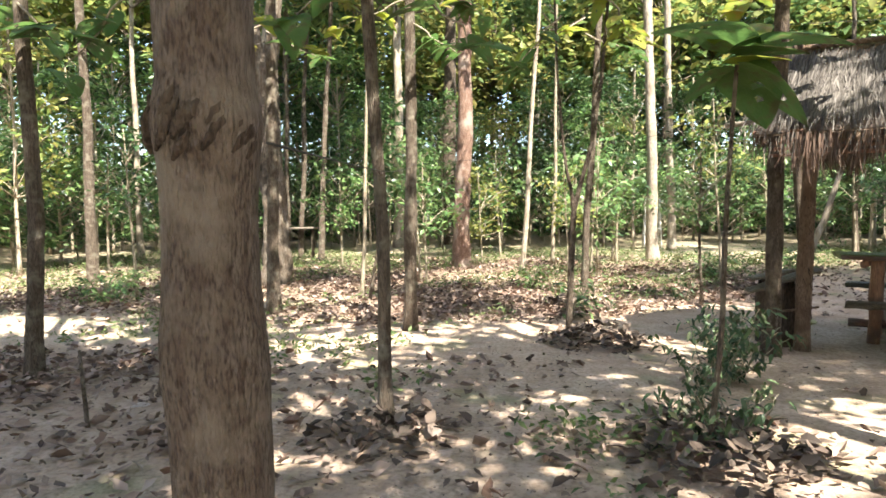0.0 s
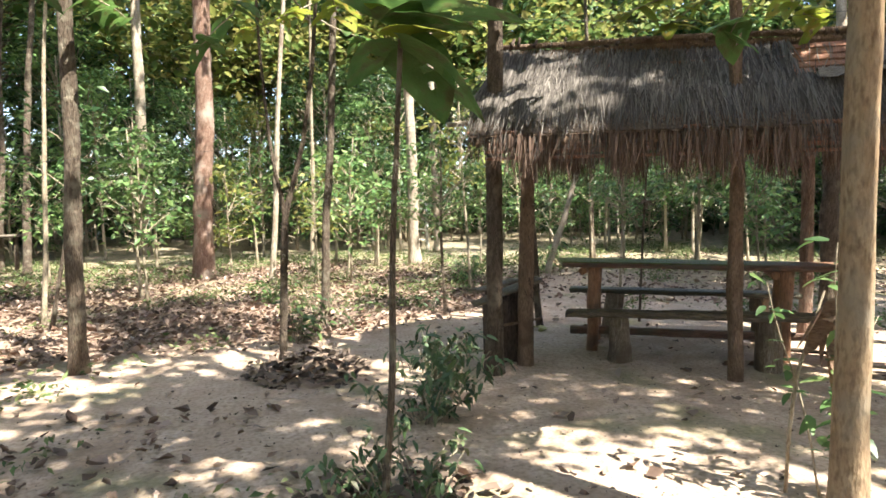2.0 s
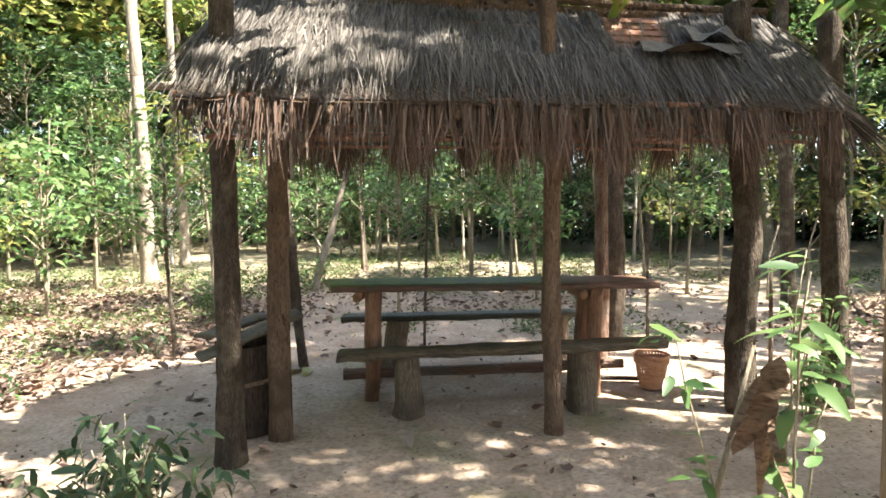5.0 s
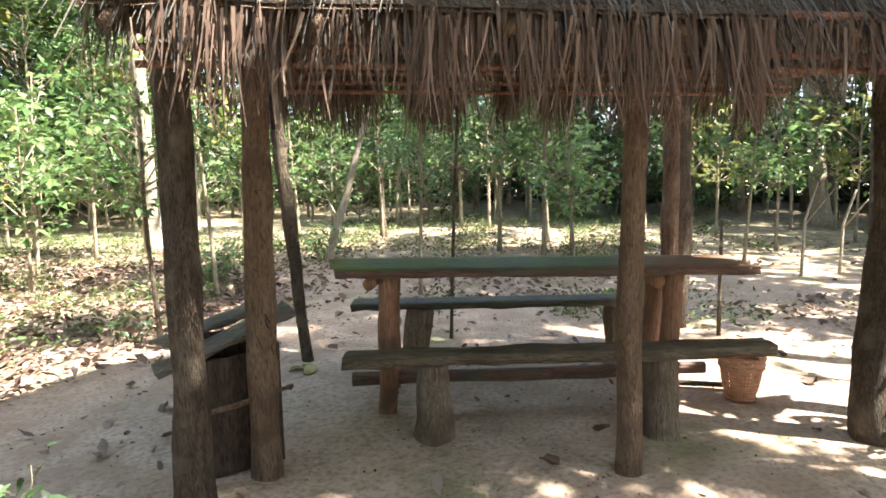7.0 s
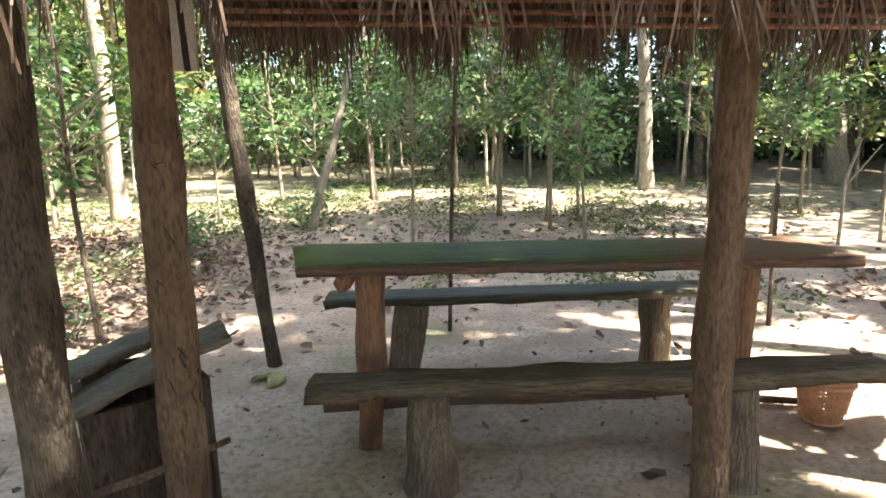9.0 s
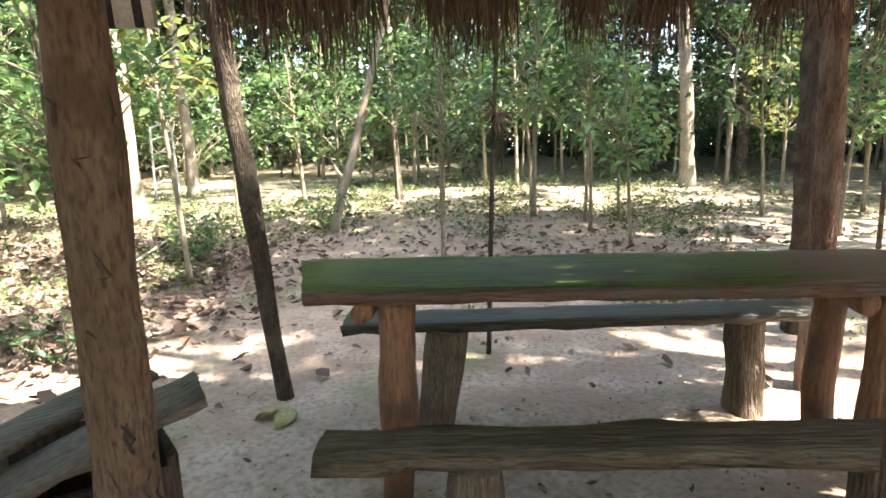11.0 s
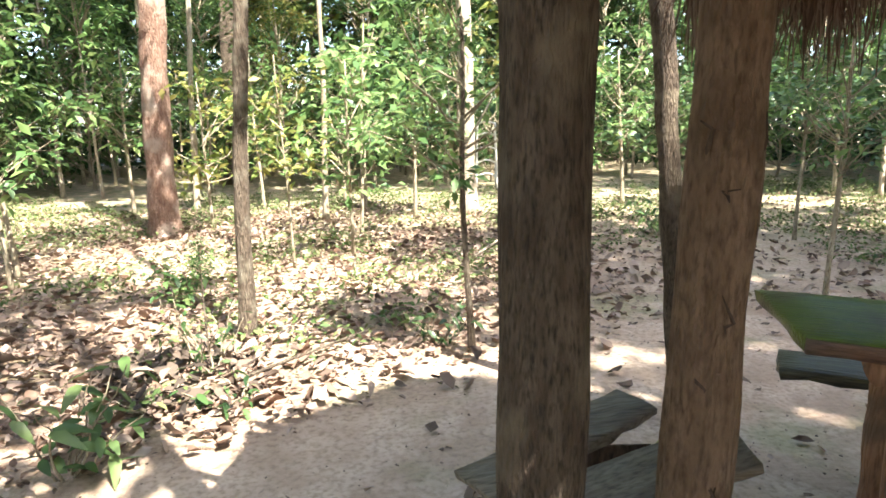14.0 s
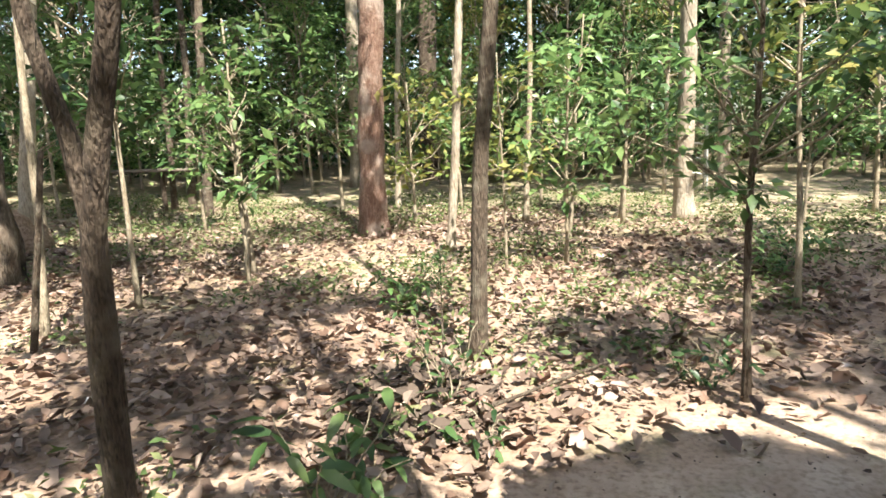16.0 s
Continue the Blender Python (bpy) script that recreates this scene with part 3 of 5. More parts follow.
G1 = "standing trees of the wood"
TALL = (  # x, y, diameter, height, bark, lean x, lean y, crown kind, crown scale
    (-2.74, 4.15, 0.115, 7.5, "bark", 0.02, 0.012, 0, 0.8), (-6.16, 9.95, 0.18, 9.0, "bark", 0, 0, 1, 1.0), (-8.05, 14.66, 0.16, 9.0, "bark_pale", 0, 0, 0, 1.1),
    (-1.50, 3.77, 0.14, 8.0, "bark", 0.028, 0.016, 1, 0.9), (0.01, 3.27, 0.078, 6.4, "bark", -0.017, -0.004, 2, 0.6),
    (-0.18, 5.91, 0.13, 8.2, "bark", 0.013, 0, 0, 0.6), (0.07, 12.2, 0.33, 13.0, "bark_red", 0.025, 0.008, 1, 1.4), (1.22, 11.15, 0.095, 8.0, "bark_pale", 0.06, 0.005, 0, 0.5),
    (1.84, 8.03, 0.10, 8.0, "bark", 0.05, 0.008, 2, 0.5), (4.12, 13.35, 0.24, 12.0, "bark_pale", -0.025, 0, 1, 1.3), (5.6, 17.0, 0.22, 13.0, "bark_pale", -0.03, 0.01, 0, 1.3),
    (6.14, 3.54, 0.155, 8.5, "bark_dark", -0.018, 0.035, 0, 0.36), (9.04, 5.11, 0.15, 10.5, "bark", -0.02, 0.04, 1, 1.5), (8.72, 3.53, 0.10, 9.0, "bark", -0.014, 0.04, 0, 1.25),
    (-1.88, 6.81, 0.15, 7.0, "bark", 0.014, 0.004, 1, 0.6), (13.46, 11.24, 0.26, 12.0, "bark_pale", -0.04, 0.06, 0, 1.2), (15.6, 11.5, 0.21, 12.0, "bark", 0, 0, 1, 1.2),
    (17.2, 9.2, 0.36, 13.0, "bark_pale", -0.05, 0.12, 3, 1.4), (-4.32, 14.7, 0.115, 8.0, "bark", 0.02, 0, 1, 0.9), (-4.0, 14.75, 0.135, 8.5, "bark", 0.05, 0, 0, 0.9),
    (-3.3, 14.05, 0.145, 9.0, "bark", 0.05, 0.03, 3, 1.0), (-0.19, 14.7, 0.10, 8.0, "bark_pale", 0.04, 0, 0, 0.8), (1.99, 13.25, 0.085, 7.0, "stem", 0.015, 0, 1, 0.8),
    (8.3, 13.35, 0.12, 8.5, "bark", -0.03, 0.02, 1, 1.0), (-3.98, 11.06, 0.18, 9.0, "bark_pale", 0.10, 0.09, 1, 1.0), (-1.12, 8.12, 0.055, 5.0, "stem", 0.04, 0.04, 2, 0.5),
    (-5.9, 18.8, 0.21, 11.0, "bark", 0, 0, 3, 1.2), (-0.7, 20.5, 0.5, 14.0, "bark_dark", 0.02, 0, 3, 1.5),
)
LOOKS = dict(bark="grey-brown rough bark tree rooted in leaf litter", bark_dark="tall tree with dark furrowed fire-scarred bark", bark_red="straight reddish-brown barked forest tree",
             bark_pale="tall pale grey slender forest tree", stem="thin young forest tree with sparse leaves")
for x, y, d, h, b, lx, ly, c, s in TALL:
    tree(x, y, d, h, b, (lx, ly), CANOPY[c], s, label=LOOKS[b], group=G1, crown_z=max(h - 2.6 * s, 3.6))

# the smooth tan tree by the yard, the tree that carries the shelter's corner, and the thick one at the start
tree(3.13, 2.30, 0.112, 8.0, "bark_tan", (0.006, 0.006), CANOPY[2], 0.8, label="young smooth tan-barked tree before the shelter", group=G1, crown_z=5.6, rough=0.1, wob=0.02, step=0.1)
tree(2.845, 4.975, 0.128, 8.5, "bark_dark", (0.004, 0.004), CANOPY[0], 0.6, label="straight dark-barked tree at the shelter's corner", group=G1, crown_z=6.0, wob=0.03, step=0.08, rough=0.2, sides=20)


def start_tree():
    """The thick tree beside the first steps, with a swollen bark collar."""
    ob = thing("tree", 0.245, 0.66, 0, "brown rough-barked tree with a swollen scarred collar", "tree", G1)
    pts, rad = [], []
    for i in range(150):
        z = -0.05 + i * 0.05
        pts.append(Vector((-0.004 * z + 0.004, 0.0, z)))
        collar = 0.011 * math.exp(-((z - 1.285) / 0.03) ** 2)
        knot = 0.006 * math.exp(-((z - 1.02) / 0.06) ** 2)
        rad.append(0.06 * (1 - 0.05 * z) * (1 + 0.5 * math.exp(-z / 0.12)) + collar + knot)
    part("trunk", Shape().tube(pts, rad, 36, 0.12, seed=4.0, flute=0.06), M["bark_grey"], ob)
    rng = np.random.default_rng(5)
    ring = Shape()
    for k in range(26):
        an = rng.uniform(math.pi * 0.95, math.pi * 2.05)
        z = 1.285 + rng.normal() * 0.014
        r = 0.0625
        a0, a1 = an - 0.16, an + 0.16
        q = [Vector((math.cos(a) * r - 0.006, math.sin(a) * r, z + 0.012 * math.sin(3 * (a - an)) + 0.01 * j)) for j, a in enumerate((a0, an, a1))]
        ring.tube(q, [0.002, 0.007, 0.002], 6, 0.3, seed=k)
    part("bark_scar", ring, M["bark_dark"], ob, "peeling grey fibrous bark collar")
    lm, cm = CANOPY[1]
    m = pose(-0.08, 0, 5.6)
    tagged(link("branchwork", lm, None, ob, at=m), kind="stuff")
    link("crown", cm, None, ob, at=m)


start_tree()


def forked_tree():
    """The small tree by the leaf heap that forks at breast height."""
    ob = thing("tree", 1.372, 5.65, 0, "slim dark tree forking into two stems", "tree", G1)
    sh = Shape()
    sh.tube(line((-0.045, 0, -0.05), (0.0, 0, 1.27), 14), [0.031 - 0.0002 * i for i in range(12)] + [0.027, 0.021, 0.012], 14, 0.12, seed=2)
    part("trunk", sh, M["bark_dark"], ob)
    for seed, way in ((5, ((-0.012, 0, 0.8), (-0.003, 0, 1.18), (-0.022, -0.004, 1.34), (-0.065, -0.012, 1.52), (-0.1, -0.012, 1.78), (-0.15, 0.0, 2.4), (-0.19, 0.02, 3.4), (-0.24, 0.02, 5.2))),
                      (8, ((-0.012, 0, 0.8), (0.0, 0, 1.16), (0.035, -0.003, 1.32), (0.085, -0.008, 1.5), (0.15, -0.03, 1.75), (0.23, -0.06, 2.3), (0.30, -0.05, 3.2), (0.42, -0.05, 5.0)))):
        bend = [p for a, b in zip(way, way[1:]) for p in line(a, b, 4)[:-1]] + [Vector(way[-1])]
        part("stem", Shape().tube(bend, [(0.021 if seed == 5 else 0.026) - 0.0005 * q for q in range(len(bend))], 14, 0.14, seed=seed), M["bark_dark"], ob)
    lm, cm = CANOPY[1]
    link("crown", cm, None, ob, at=pose(0.05, 0, 4.3) @ Matrix.Diagonal((0.5, 0.5, 0.5, 1)))


forked_tree()


def scarred_tree():
    """The thick tree far down the way that splits into two heavy limbs."""
    ob = thing("tree", -2.74, 9.35, 0, "thick tree with pale and fire-blackened bark splitting into two limbs", "tree", G1)
    zs = [-0.05 + 0.14 * i for i in range(26)]
    part("trunk", Shape().tube([Vector((-0.03 * z + 0.04 * math.sin(z * 1.7), 0.012 * z, z)) for z in zs], [0.21 * (1 - 0.06 * z) * (1 + 0.4 * math.exp(-max(z, 0) / 0.3)) for z in zs], 20, 0.3, seed=2.2, flute=0.3), M["bark_scar"], ob)
    for k, way in enumerate((((-0.08, 0.03, 3.0), (-0.2, 0.03, 3.6), (-0.36, 0.05, 4.3), (-0.42, 0.1, 6.0), (-0.6, 0.1, 9.0)), ((-0.1, 0.03, 3.0), (0.02, 0.04, 3.7), (0.1, 0.06, 4.4), (0.12, 0.06, 6.2), (0.3, 0.0, 10.0)))):
        bend = [p for a, b in zip(way, way[1:]) for p in line(a, b, 5)[:-1]] + [Vector(way[-1])]
        part("limb", Shape().tube(bend, [0.15 - 0.02 * k - 0.004 * q for q in range(len(bend))], 16, 0.25, seed=k * 3.0, flute=0.2), M["bark_scar"], ob)
    for p, q, t in ((0.25, 3, 1.3), (-0.55, 1, 1.0)):
        lm, cm = CANOPY[q]
        tagged(link("branchwork", lm, None, ob, at=pose(p, 0, 6.6) @ Matrix.Diagonal((t, t, t, 1))), kind="stuff")
        link("crown", cm, None, ob, at=pose(p, 0, 6.6) @ Matrix.Diagonal((t, t, t, 1)))


scarred_tree()


def leaning_pole_tree():
    ob = thing("tree", 5.95, 10.75, 0, "bare pale trunk leaning over the clearing", "tree", G1)
    part("trunk", Shape().tube(line((0, 0, -0.05), (0.80, -0.36, 3.1), 16, 0.08, 1.4), [0.06 - 0.002 * i for i in range(17)], 12, 0.18, seed=9), M["bark_pale"], ob)
    part("branch", Shape().tube(line((0.16, -0.08, 0.55), (0.02, 0.05, 0.95), 5, 0.03, 3.1), [0.022, 0.02, 0.017, 0.013, 0.01, 0.006], 8, 0.15), M["bark_pale"], ob)


leaning_pole_tree()

# saplings in the clearing: x, y, diameter, stem height, crown scale, kind
G2 = "saplings in the clearing"
SAPLINGS = (
    (4.0, 9.14, 0.05, 2.3, 1.0, 3), (-0.38, 9.62, 0.045, 1.5, 1.0, 0), (2.52, 11.62, 0.05, 2.0, 1.3, 0), (3.32, 13.6, 0.06, 1.7, 1.3, 1),
    (11.9, 5.14, 0.055, 2.1, 1.2, 3), (12.9, 5.0, 0.05, 1.6, 1.1, 0), (9.31, 11.0, 0.07, 2.2, 1.3, 0), (8.83, 9.43, 0.05, 1.9, 1.1, 1), (9.42, 9.39, 0.045, 1.5, 1.2, 0),
    (12.1, 7.62, 0.055, 1.8, 1.2, 0), (14.0, 7.26, 0.055, 2.0, 1.3, 3), (2.56, 14.2, 0.07, 1.9, 1.3, 0), (8.2, 13.2, 0.06, 2.2, 1.3, 2), (7.28, 10.4, 0.045, 2.1, 1.25, 0),
    (8.64, 10.2, 0.085, 2.4, 1.3, 0), (8.35, 8.87, 0.05, 2.0, 1.2, 1), (8.0, 7.98, 0.04, 1.5, 0.9, 0), (10.0, 6.95, 0.05, 2.0, 1.2, 0), (-0.52, 10.0, 0.055, 1.9, 1.1, 1),
    (2.45, 10.5, 0.045, 1.5, 1.1, 0), (3.28, 13.0, 0.06, 1.8, 1.3, 2), (-0.95, 8.87, 0.05, 2.2, 1.1, 2), (-1.08, 14.4, 0.065, 2.1, 1.4, 0), (0.48, 12.9, 0.05, 1.5, 1.2, 3),
    (1.9, 10.05, 0.03, 1.5, 0.8, 3), (6.73, 13.8, 0.07, 2.0, 1.3, 0), (15.4, 9.0, 0.08, 2.1, 1.4, 0), (10.9, 8.3, 0.05, 2.0, 1.2, 1), (6.6, 12.0, 0.05, 1.7, 1.2, 0),
    (5.2, 12.2, 0.04, 1.4, 1.0, 1), (13.2, 9.3, 0.06, 2.0, 1.3, 3), (-2.4, 12.4, 0.05, 1.7, 1.2, 0), (-5.0, 12.5, 0.06, 2.0, 1.3, 1), (-4.4, 8.3, 0.05, 1.9, 1.0, 2),
    (0.9, 14.6, 0.06, 2.1, 1.3, 0), (-7.2, 12.0, 0.06, 2.0, 1.3, 0), (2.2, 15.2, 0.06, 2.0, 1.4, 1), (10.4, 10.9, 0.06, 2.0, 1.3, 2),
)
for i, (x, y, d, h, s, k) in enumerate(SAPLINGS):
    sd_ = random.Random(i * 7 + 1)
    tree(x, y, d, h + 0.5, "stem", (sd_.uniform(-0.05, 0.05), sd_.uniform(-0.05, 0.05)), SAPLING[k], s * 1.15, label=("slender sapling with small bright leaves", "slender leafy green sapling",
         "thin sapling with dark glossy leaves", "thin sapling with yellowish-green leaves")[k], name="sapling", category="sapling", group=G2, crown_z=h - 0.75 * s, sides=8, step=0.2, rough=0.1, top=0.3)

# the bushy sapling with a crooked stem beside the way
tree(3.19, 7.58, 0.042, 1.9, "bark", (-0.03, 0.0), SAPLING_WIDE, 1.0, label="crooked sapling with a wide leafy crown", name="sapling", category="sapling", group=G2, crown_z=0.95, sides=10, step=0.1, wob=0.12, rough=0.12)

tree(5.75, 8.0, 0.04, 2.2, "stem", (0.02, 0.02), SAPLING_WIDE, 0.85, label="young sapling with fresh bright green leaves", name="sapling", category="sapling", group=G2, crown_z=0.95, sides=9, step=0.12, wob=0.08, turn=70)
tree(1.71, 7.62, 0.013, 0.8, "bark", (-0.02, 0.0), SAPLING[2], 0.2, label="thin dark sapling with few leaves beside a leaf heap", name="sapling", category="sapling", group=G2, crown_z=0.5, sides=7, step=0.1, wob=0.04)

# ---- the wood all round ----
rng = np.random.default_rng(11)
taken = [(t[0], t[1]) for t in TALL] + [(s[0], s[1]) for s in SAPLINGS]
G3, G4, G5 = "undergrowth trees at the clearing's edge", "shrubs at the clearing's edge", "tall trees behind"


def free(x, y, gap):
    ok = all((x - a) ** 2 + (y - b) ** 2 > gap * gap for a, b in taken)
    if ok:
        taken.append((x, y))
    return ok


def ring_spot(r0, r1, a0, a1):
    a, r = radians(rng.uniform(a0, a1)), math.sqrt(rng.uniform(r0 * r0, r1 * r1))
    return 3.0 + r * math.sin(a), 4.0 + r * math.cos(a)


def scatter(count, r0, r1, a0, a1, gap, make):
    done = tries = 0
    while done < count and tries < count * 30:
        tries += 1
        x, y = ring_spot(r0, r1, a0, a1)
        if free(x, y, gap):
            make(x, y, done)
            done += 1


def lean_of():
    return (rng.normal() * 0.03, rng.normal() * 0.03)


UNDER_PROTO, SHRUB_PROTO, BACK_PROTO = [], [], []


def under_tree(x, y, i):
    if i < len(UNDER):
        h = 3.6 + 0.5 * (i % 3)
        UNDER_PROTO.append(tree(x, y, 0.07, h, "stem" if i % 2 else "bark_pale", lean_of(), UNDER[i], 1.0, label=("leafy young forest tree at the clearing edge", "slender tree with dense small leaves",
                           "dark-leaved young forest tree")[i % 3], name="understorey_tree", group=G3, crown_z=1.15 + 0.3 * (i % 4), sides=8, step=0.25, rough=0.1))
    else:
        s = rng.uniform(0.8, 1.35)
        # deeper in, only dark-leaved copies: the wood's shade is put into leaf colour
        p = UNDER_PROTO[rng.integers(len(UNDER_PROTO)) if math.hypot(x - 3, y - 4) < 16.5 else (2, 5)[rng.integers(2)]]
        copy_thing(p, pose(x, y, 0, 0, 0, rng.uniform(0, 360)) @ Matrix.Diagonal((s, s, s * rng.uniform(0.9, 1.2), 1)))


def shrub(x, y, i):
    if i < len(SHRUB):
        ob = thing("shrub", x, y, 0, ("bright leafy shrub under the trees", "dark leafy shrub under the trees")[i % 2], "shrub", G4)
        lm, cm = SHRUB[i]
        part("stem", Shape().tube(line((0, 0, -0.05), (0.03, 0, 1.2), 6, 0.05, i), [0.025 - 0.002 * k for k in range(7)], 7, 0.1), M["stem"], ob)
        link("branchwork", lm, None, ob, at=pose(0, 0, 0.2))
        link("crown", cm, None, ob, at=pose(0, 0, 0.2))
        SHRUB_PROTO.append(ob)
    else:
        s = rng.uniform(0.8, 1.7)
        copy_thing(SHRUB_PROTO[rng.integers(4)], pose(x, y, 0, 0, 0, rng.uniform(0, 360)) @ Matrix.Diagonal((s, s, s * rng.uniform(0.9, 1.25), 1)))


def back_tree(x, y, i):
    if i < 4:
        BACK_PROTO.append(tree(x, y, 0.2 + 0.03 * i, 10 + i * 0.7, ("bark_pale", "bark", "bark_dark", "bark_pale")[i], lean_of(), BACK[i], 1.45, label="tall forest tree with a broad leafy crown",
                               group=G5, crown_z=4.6 + 0.5 * i, sides=10, step=0.4))
    else:
        s = rng.uniform(0.85, 1.25)
        copy_thing(BACK_PROTO[rng.integers(4)], pose(x, y, 0, 0, 0, rng.uniform(0, 360)) @ Matrix.Diagonal((s, s, s, 1)))


scatter(105, 14.4, 24.0, -62, 100, 0.8, shrub)
scatter(125, 12.4, 24.0, -62, 100, 0.75, under_tree)
scatter(80, 15.5, 29.0, -65, 105, 1.15, back_tree)
# the wood goes on behind the walker and to the sun side
scatter(26, 15.0, 26.0, 105, 295, 2.2, back_tree)
scatter(24, 14.0, 24.0, 105, 295, 1.8, under_tree)
# unseen trees added on the sun side to cast shade on the yard
SHADE_TREES = ((11.0, 1.2, 0.8, 0), (10.6, -1.5, 1.0, 2), (3.5, 0.6, 0.6, 3), (5.2, -3.4, 1.0, 3), (8.4, -3.6, 1.1, 3), (0.6, -3.2, 0.9, 1))
for i, (x, y, s, k) in enumerate(SHADE_TREES):
    tree(x, y, 0.16, 9.0, "bark", (0.01, 0.01), CANOPY[k], s, label="tall unseen tree added to shade the yard", group=G5, crown_z=5.6, sides=10, step=0.4)
# broad crowns added out of view, to shade the way, yard and roof
for x, y, s, k in ((2.6, -1.1, 0.86, 1), (1.5, -3.0, 0.9, 0), (0.5, -1.5, 0.95, 3), (-1.7, -0.8, 0.9, 0), (-0.8, -3.4, 0.9, 2), (-3.9, 0.2, 0.8, 1), (3.6, -2.9, 0.7, 2), (4.0, 0.75, 0.5, 1), (7.7, -0.7, 0.5, 3), (6.1, 2.05, 0.52, 0)):
    tree(x, y, 0.17, 9.0, "bark", (0.01, 0.01), BACK[k], s, label="tall unseen tree added to shade the yard", group=G5, crown_z=5.4, sides=10, step=0.4)


# two more unseen crowns, placed to darken the ground before the shelter
tree(6.15, 0.8, 0.16, 9.0, "bark", (0.0, 0.0), BACK[1], 0.64, label="tall unseen tree added to shade the yard", group=G5, crown_z=5.4, sides=10, step=0.4)
tree(6.9, -0.2, 0.18, 9.0, "bark", (0.0, 0.0), BACK[0], 0.55, label="tall unseen tree added to shade the yard", group=G5, crown_z=5.2, sides=10, step=0.4)
# high crowns added out of view, to throw dappled shade on clearing and roof
for x, y, h, s, k in ((12.2, 2.4, 14.0, 0.8, 1), (14.4, 2.8, 14.0, 1.6, 3), (11.0, 0.0, 15.0, 1.1, 2), (13.2, -0.2, 15.0, 1.5, 0), (8.6, 1.6, 12.0, 0.6, 1), (7.7, -0.3, 13.0, 0.55, 3)):
    tree(x, y, 0.22, h, "bark_pale", (0.0, 0.0), CANOPY[k], s, label="very tall unseen tree added for its dappled shade", group=G5, crown_z=h - 3.0, sides=10, step=0.4)


def far_woods():
    """The distant wall of foliage that closes the view between the trunks."""
    r = np.random.default_rng(3)
    cl = []
    for k in range(4600):
        a, rad = radians(r.uniform(-180, 180)), r.uniform(25, 33)
        if abs((math.degrees(a) - 15 + 180) % 360 - 180) > 85 and r.uniform() < 0.75:
            continue
        z = 13.0 * r.uniform(0.0, 1.0) ** 2.1
        c = np.array([3 + rad * math.sin(a), 4 + rad * math.cos(a), z])
        m = int(r.uniform(22, 60))
        cl.append(c + r.normal(size=(m, 3)) * np.array([1.0, 1.0, 0.6]) * r.uniform(0.5, 1.0))
    me = leaf_cloud("far_woods", np.concatenate(cl), r, 0.38, 0.6, 0.4, simple=True)
    # dark leaves carry the shade of the deep wood
    tagged(link("far_woods", me, M["leaf_dark"]), "dense distant forest, coloured dark for its deep shade", "forest", kind="stuff")
    # the closed roof of leaves over the wood beyond the clearing, added to darken its inside
    cl = []
    for k in range(3400):
        a, rad = radians(r.uniform(-180, 180)), math.sqrt(r.uniform(18.0 ** 2, 36.0 ** 2))
        c = np.array([3 + rad * math.sin(a), 4 + rad * math.cos(a), 5.6 + 6.5 * r.uniform(0, 1)])
        cl.append(c + r.normal(size=(int(r.uniform(14, 34)), 3)) * np.array([0.8, 0.8, 0.3]))
    me = leaf_cloud("forest_canopy", np.concatenate(cl), r, 0.34, 0.55, 0.4, simple=True)
    # the bright leaf colour stands in for light coming through the canopy
    tagged(link("forest_canopy", me, M["leaf_yellow"]), "leaf roof of the wood, coloured yellow-green as if backlit", "forest", kind="stuff")


far_woods()


# ---- the thatched shelter ----
U = Vector((0.80, -0.60, 0.0)).normalized()   # along the ridge
V = Vector((0.60, 0.80, 0.0)).normalized()    # from the front to the back
RIDGE_A, RIDGE_B = Vector((3.10, 5.42, 2.44)), Vector((5.92, 3.98, 2.42))
EAVE_F, EAVE_K = 1.70, 1.84                   # heights of the front and back eaves
FRONT_OUT, BACK_OUT = 0.86, 0.98              # from the ridge out to the eaves


def post(parent, base, top, d0, d1, mat_key, seed, wob=0.03, rough=0.22, sides=18, name="post", label="", flare=1.15):
    n = 26
    pts = line((*base, -0.06), top, n, wob, seed)
    rad = [0.5 * (d0 + (d1 - d0) * i / n) * (1 + (flare - 1) * math.exp(-i / 2.5)) for i in range(n + 1)]
    return part(name, Shape().tube(pts, rad, sides, rough, seed=seed, flute=0.12), M[mat_key], parent, label)


def strip(sh, p, d, side, length, width, bend, segs=3):
    """One dry thatch blade that hangs from p."""
    b = len(sh.v)
    for i in range(segs + 1):
        t = i / segs
        c = p + d * (length * t) + Vector((bend[0] * t * t, bend[1] * t * t, bend[2] * t * t))
        w = width * (1 - 0.65 * t) * 0.5
        sh.v += [tuple(c - side * w), tuple(c + side * w)]
    for i in range(segs):
        sh.f.append((b + 2 * i, b + 2 * i + 1, b + 2 * i + 3, b + 2 * i + 2))


def slope_point(a, s, front, lift=0.0):
    """A place on the roof: a along the ridge 0..1, s down the slope 0..1."""
    r = RIDGE_A.lerp(RIDGE_B, a)
    r = r + Vector((0, 0, -0.05 * math.sin(math.pi * a)))
    out = -V * FRONT_OUT if front else V * BACK_OUT
    z = (EAVE_F if front else EAVE_K) - r.z
    return r + out * s + Vector((0, 0, z * s + lift))


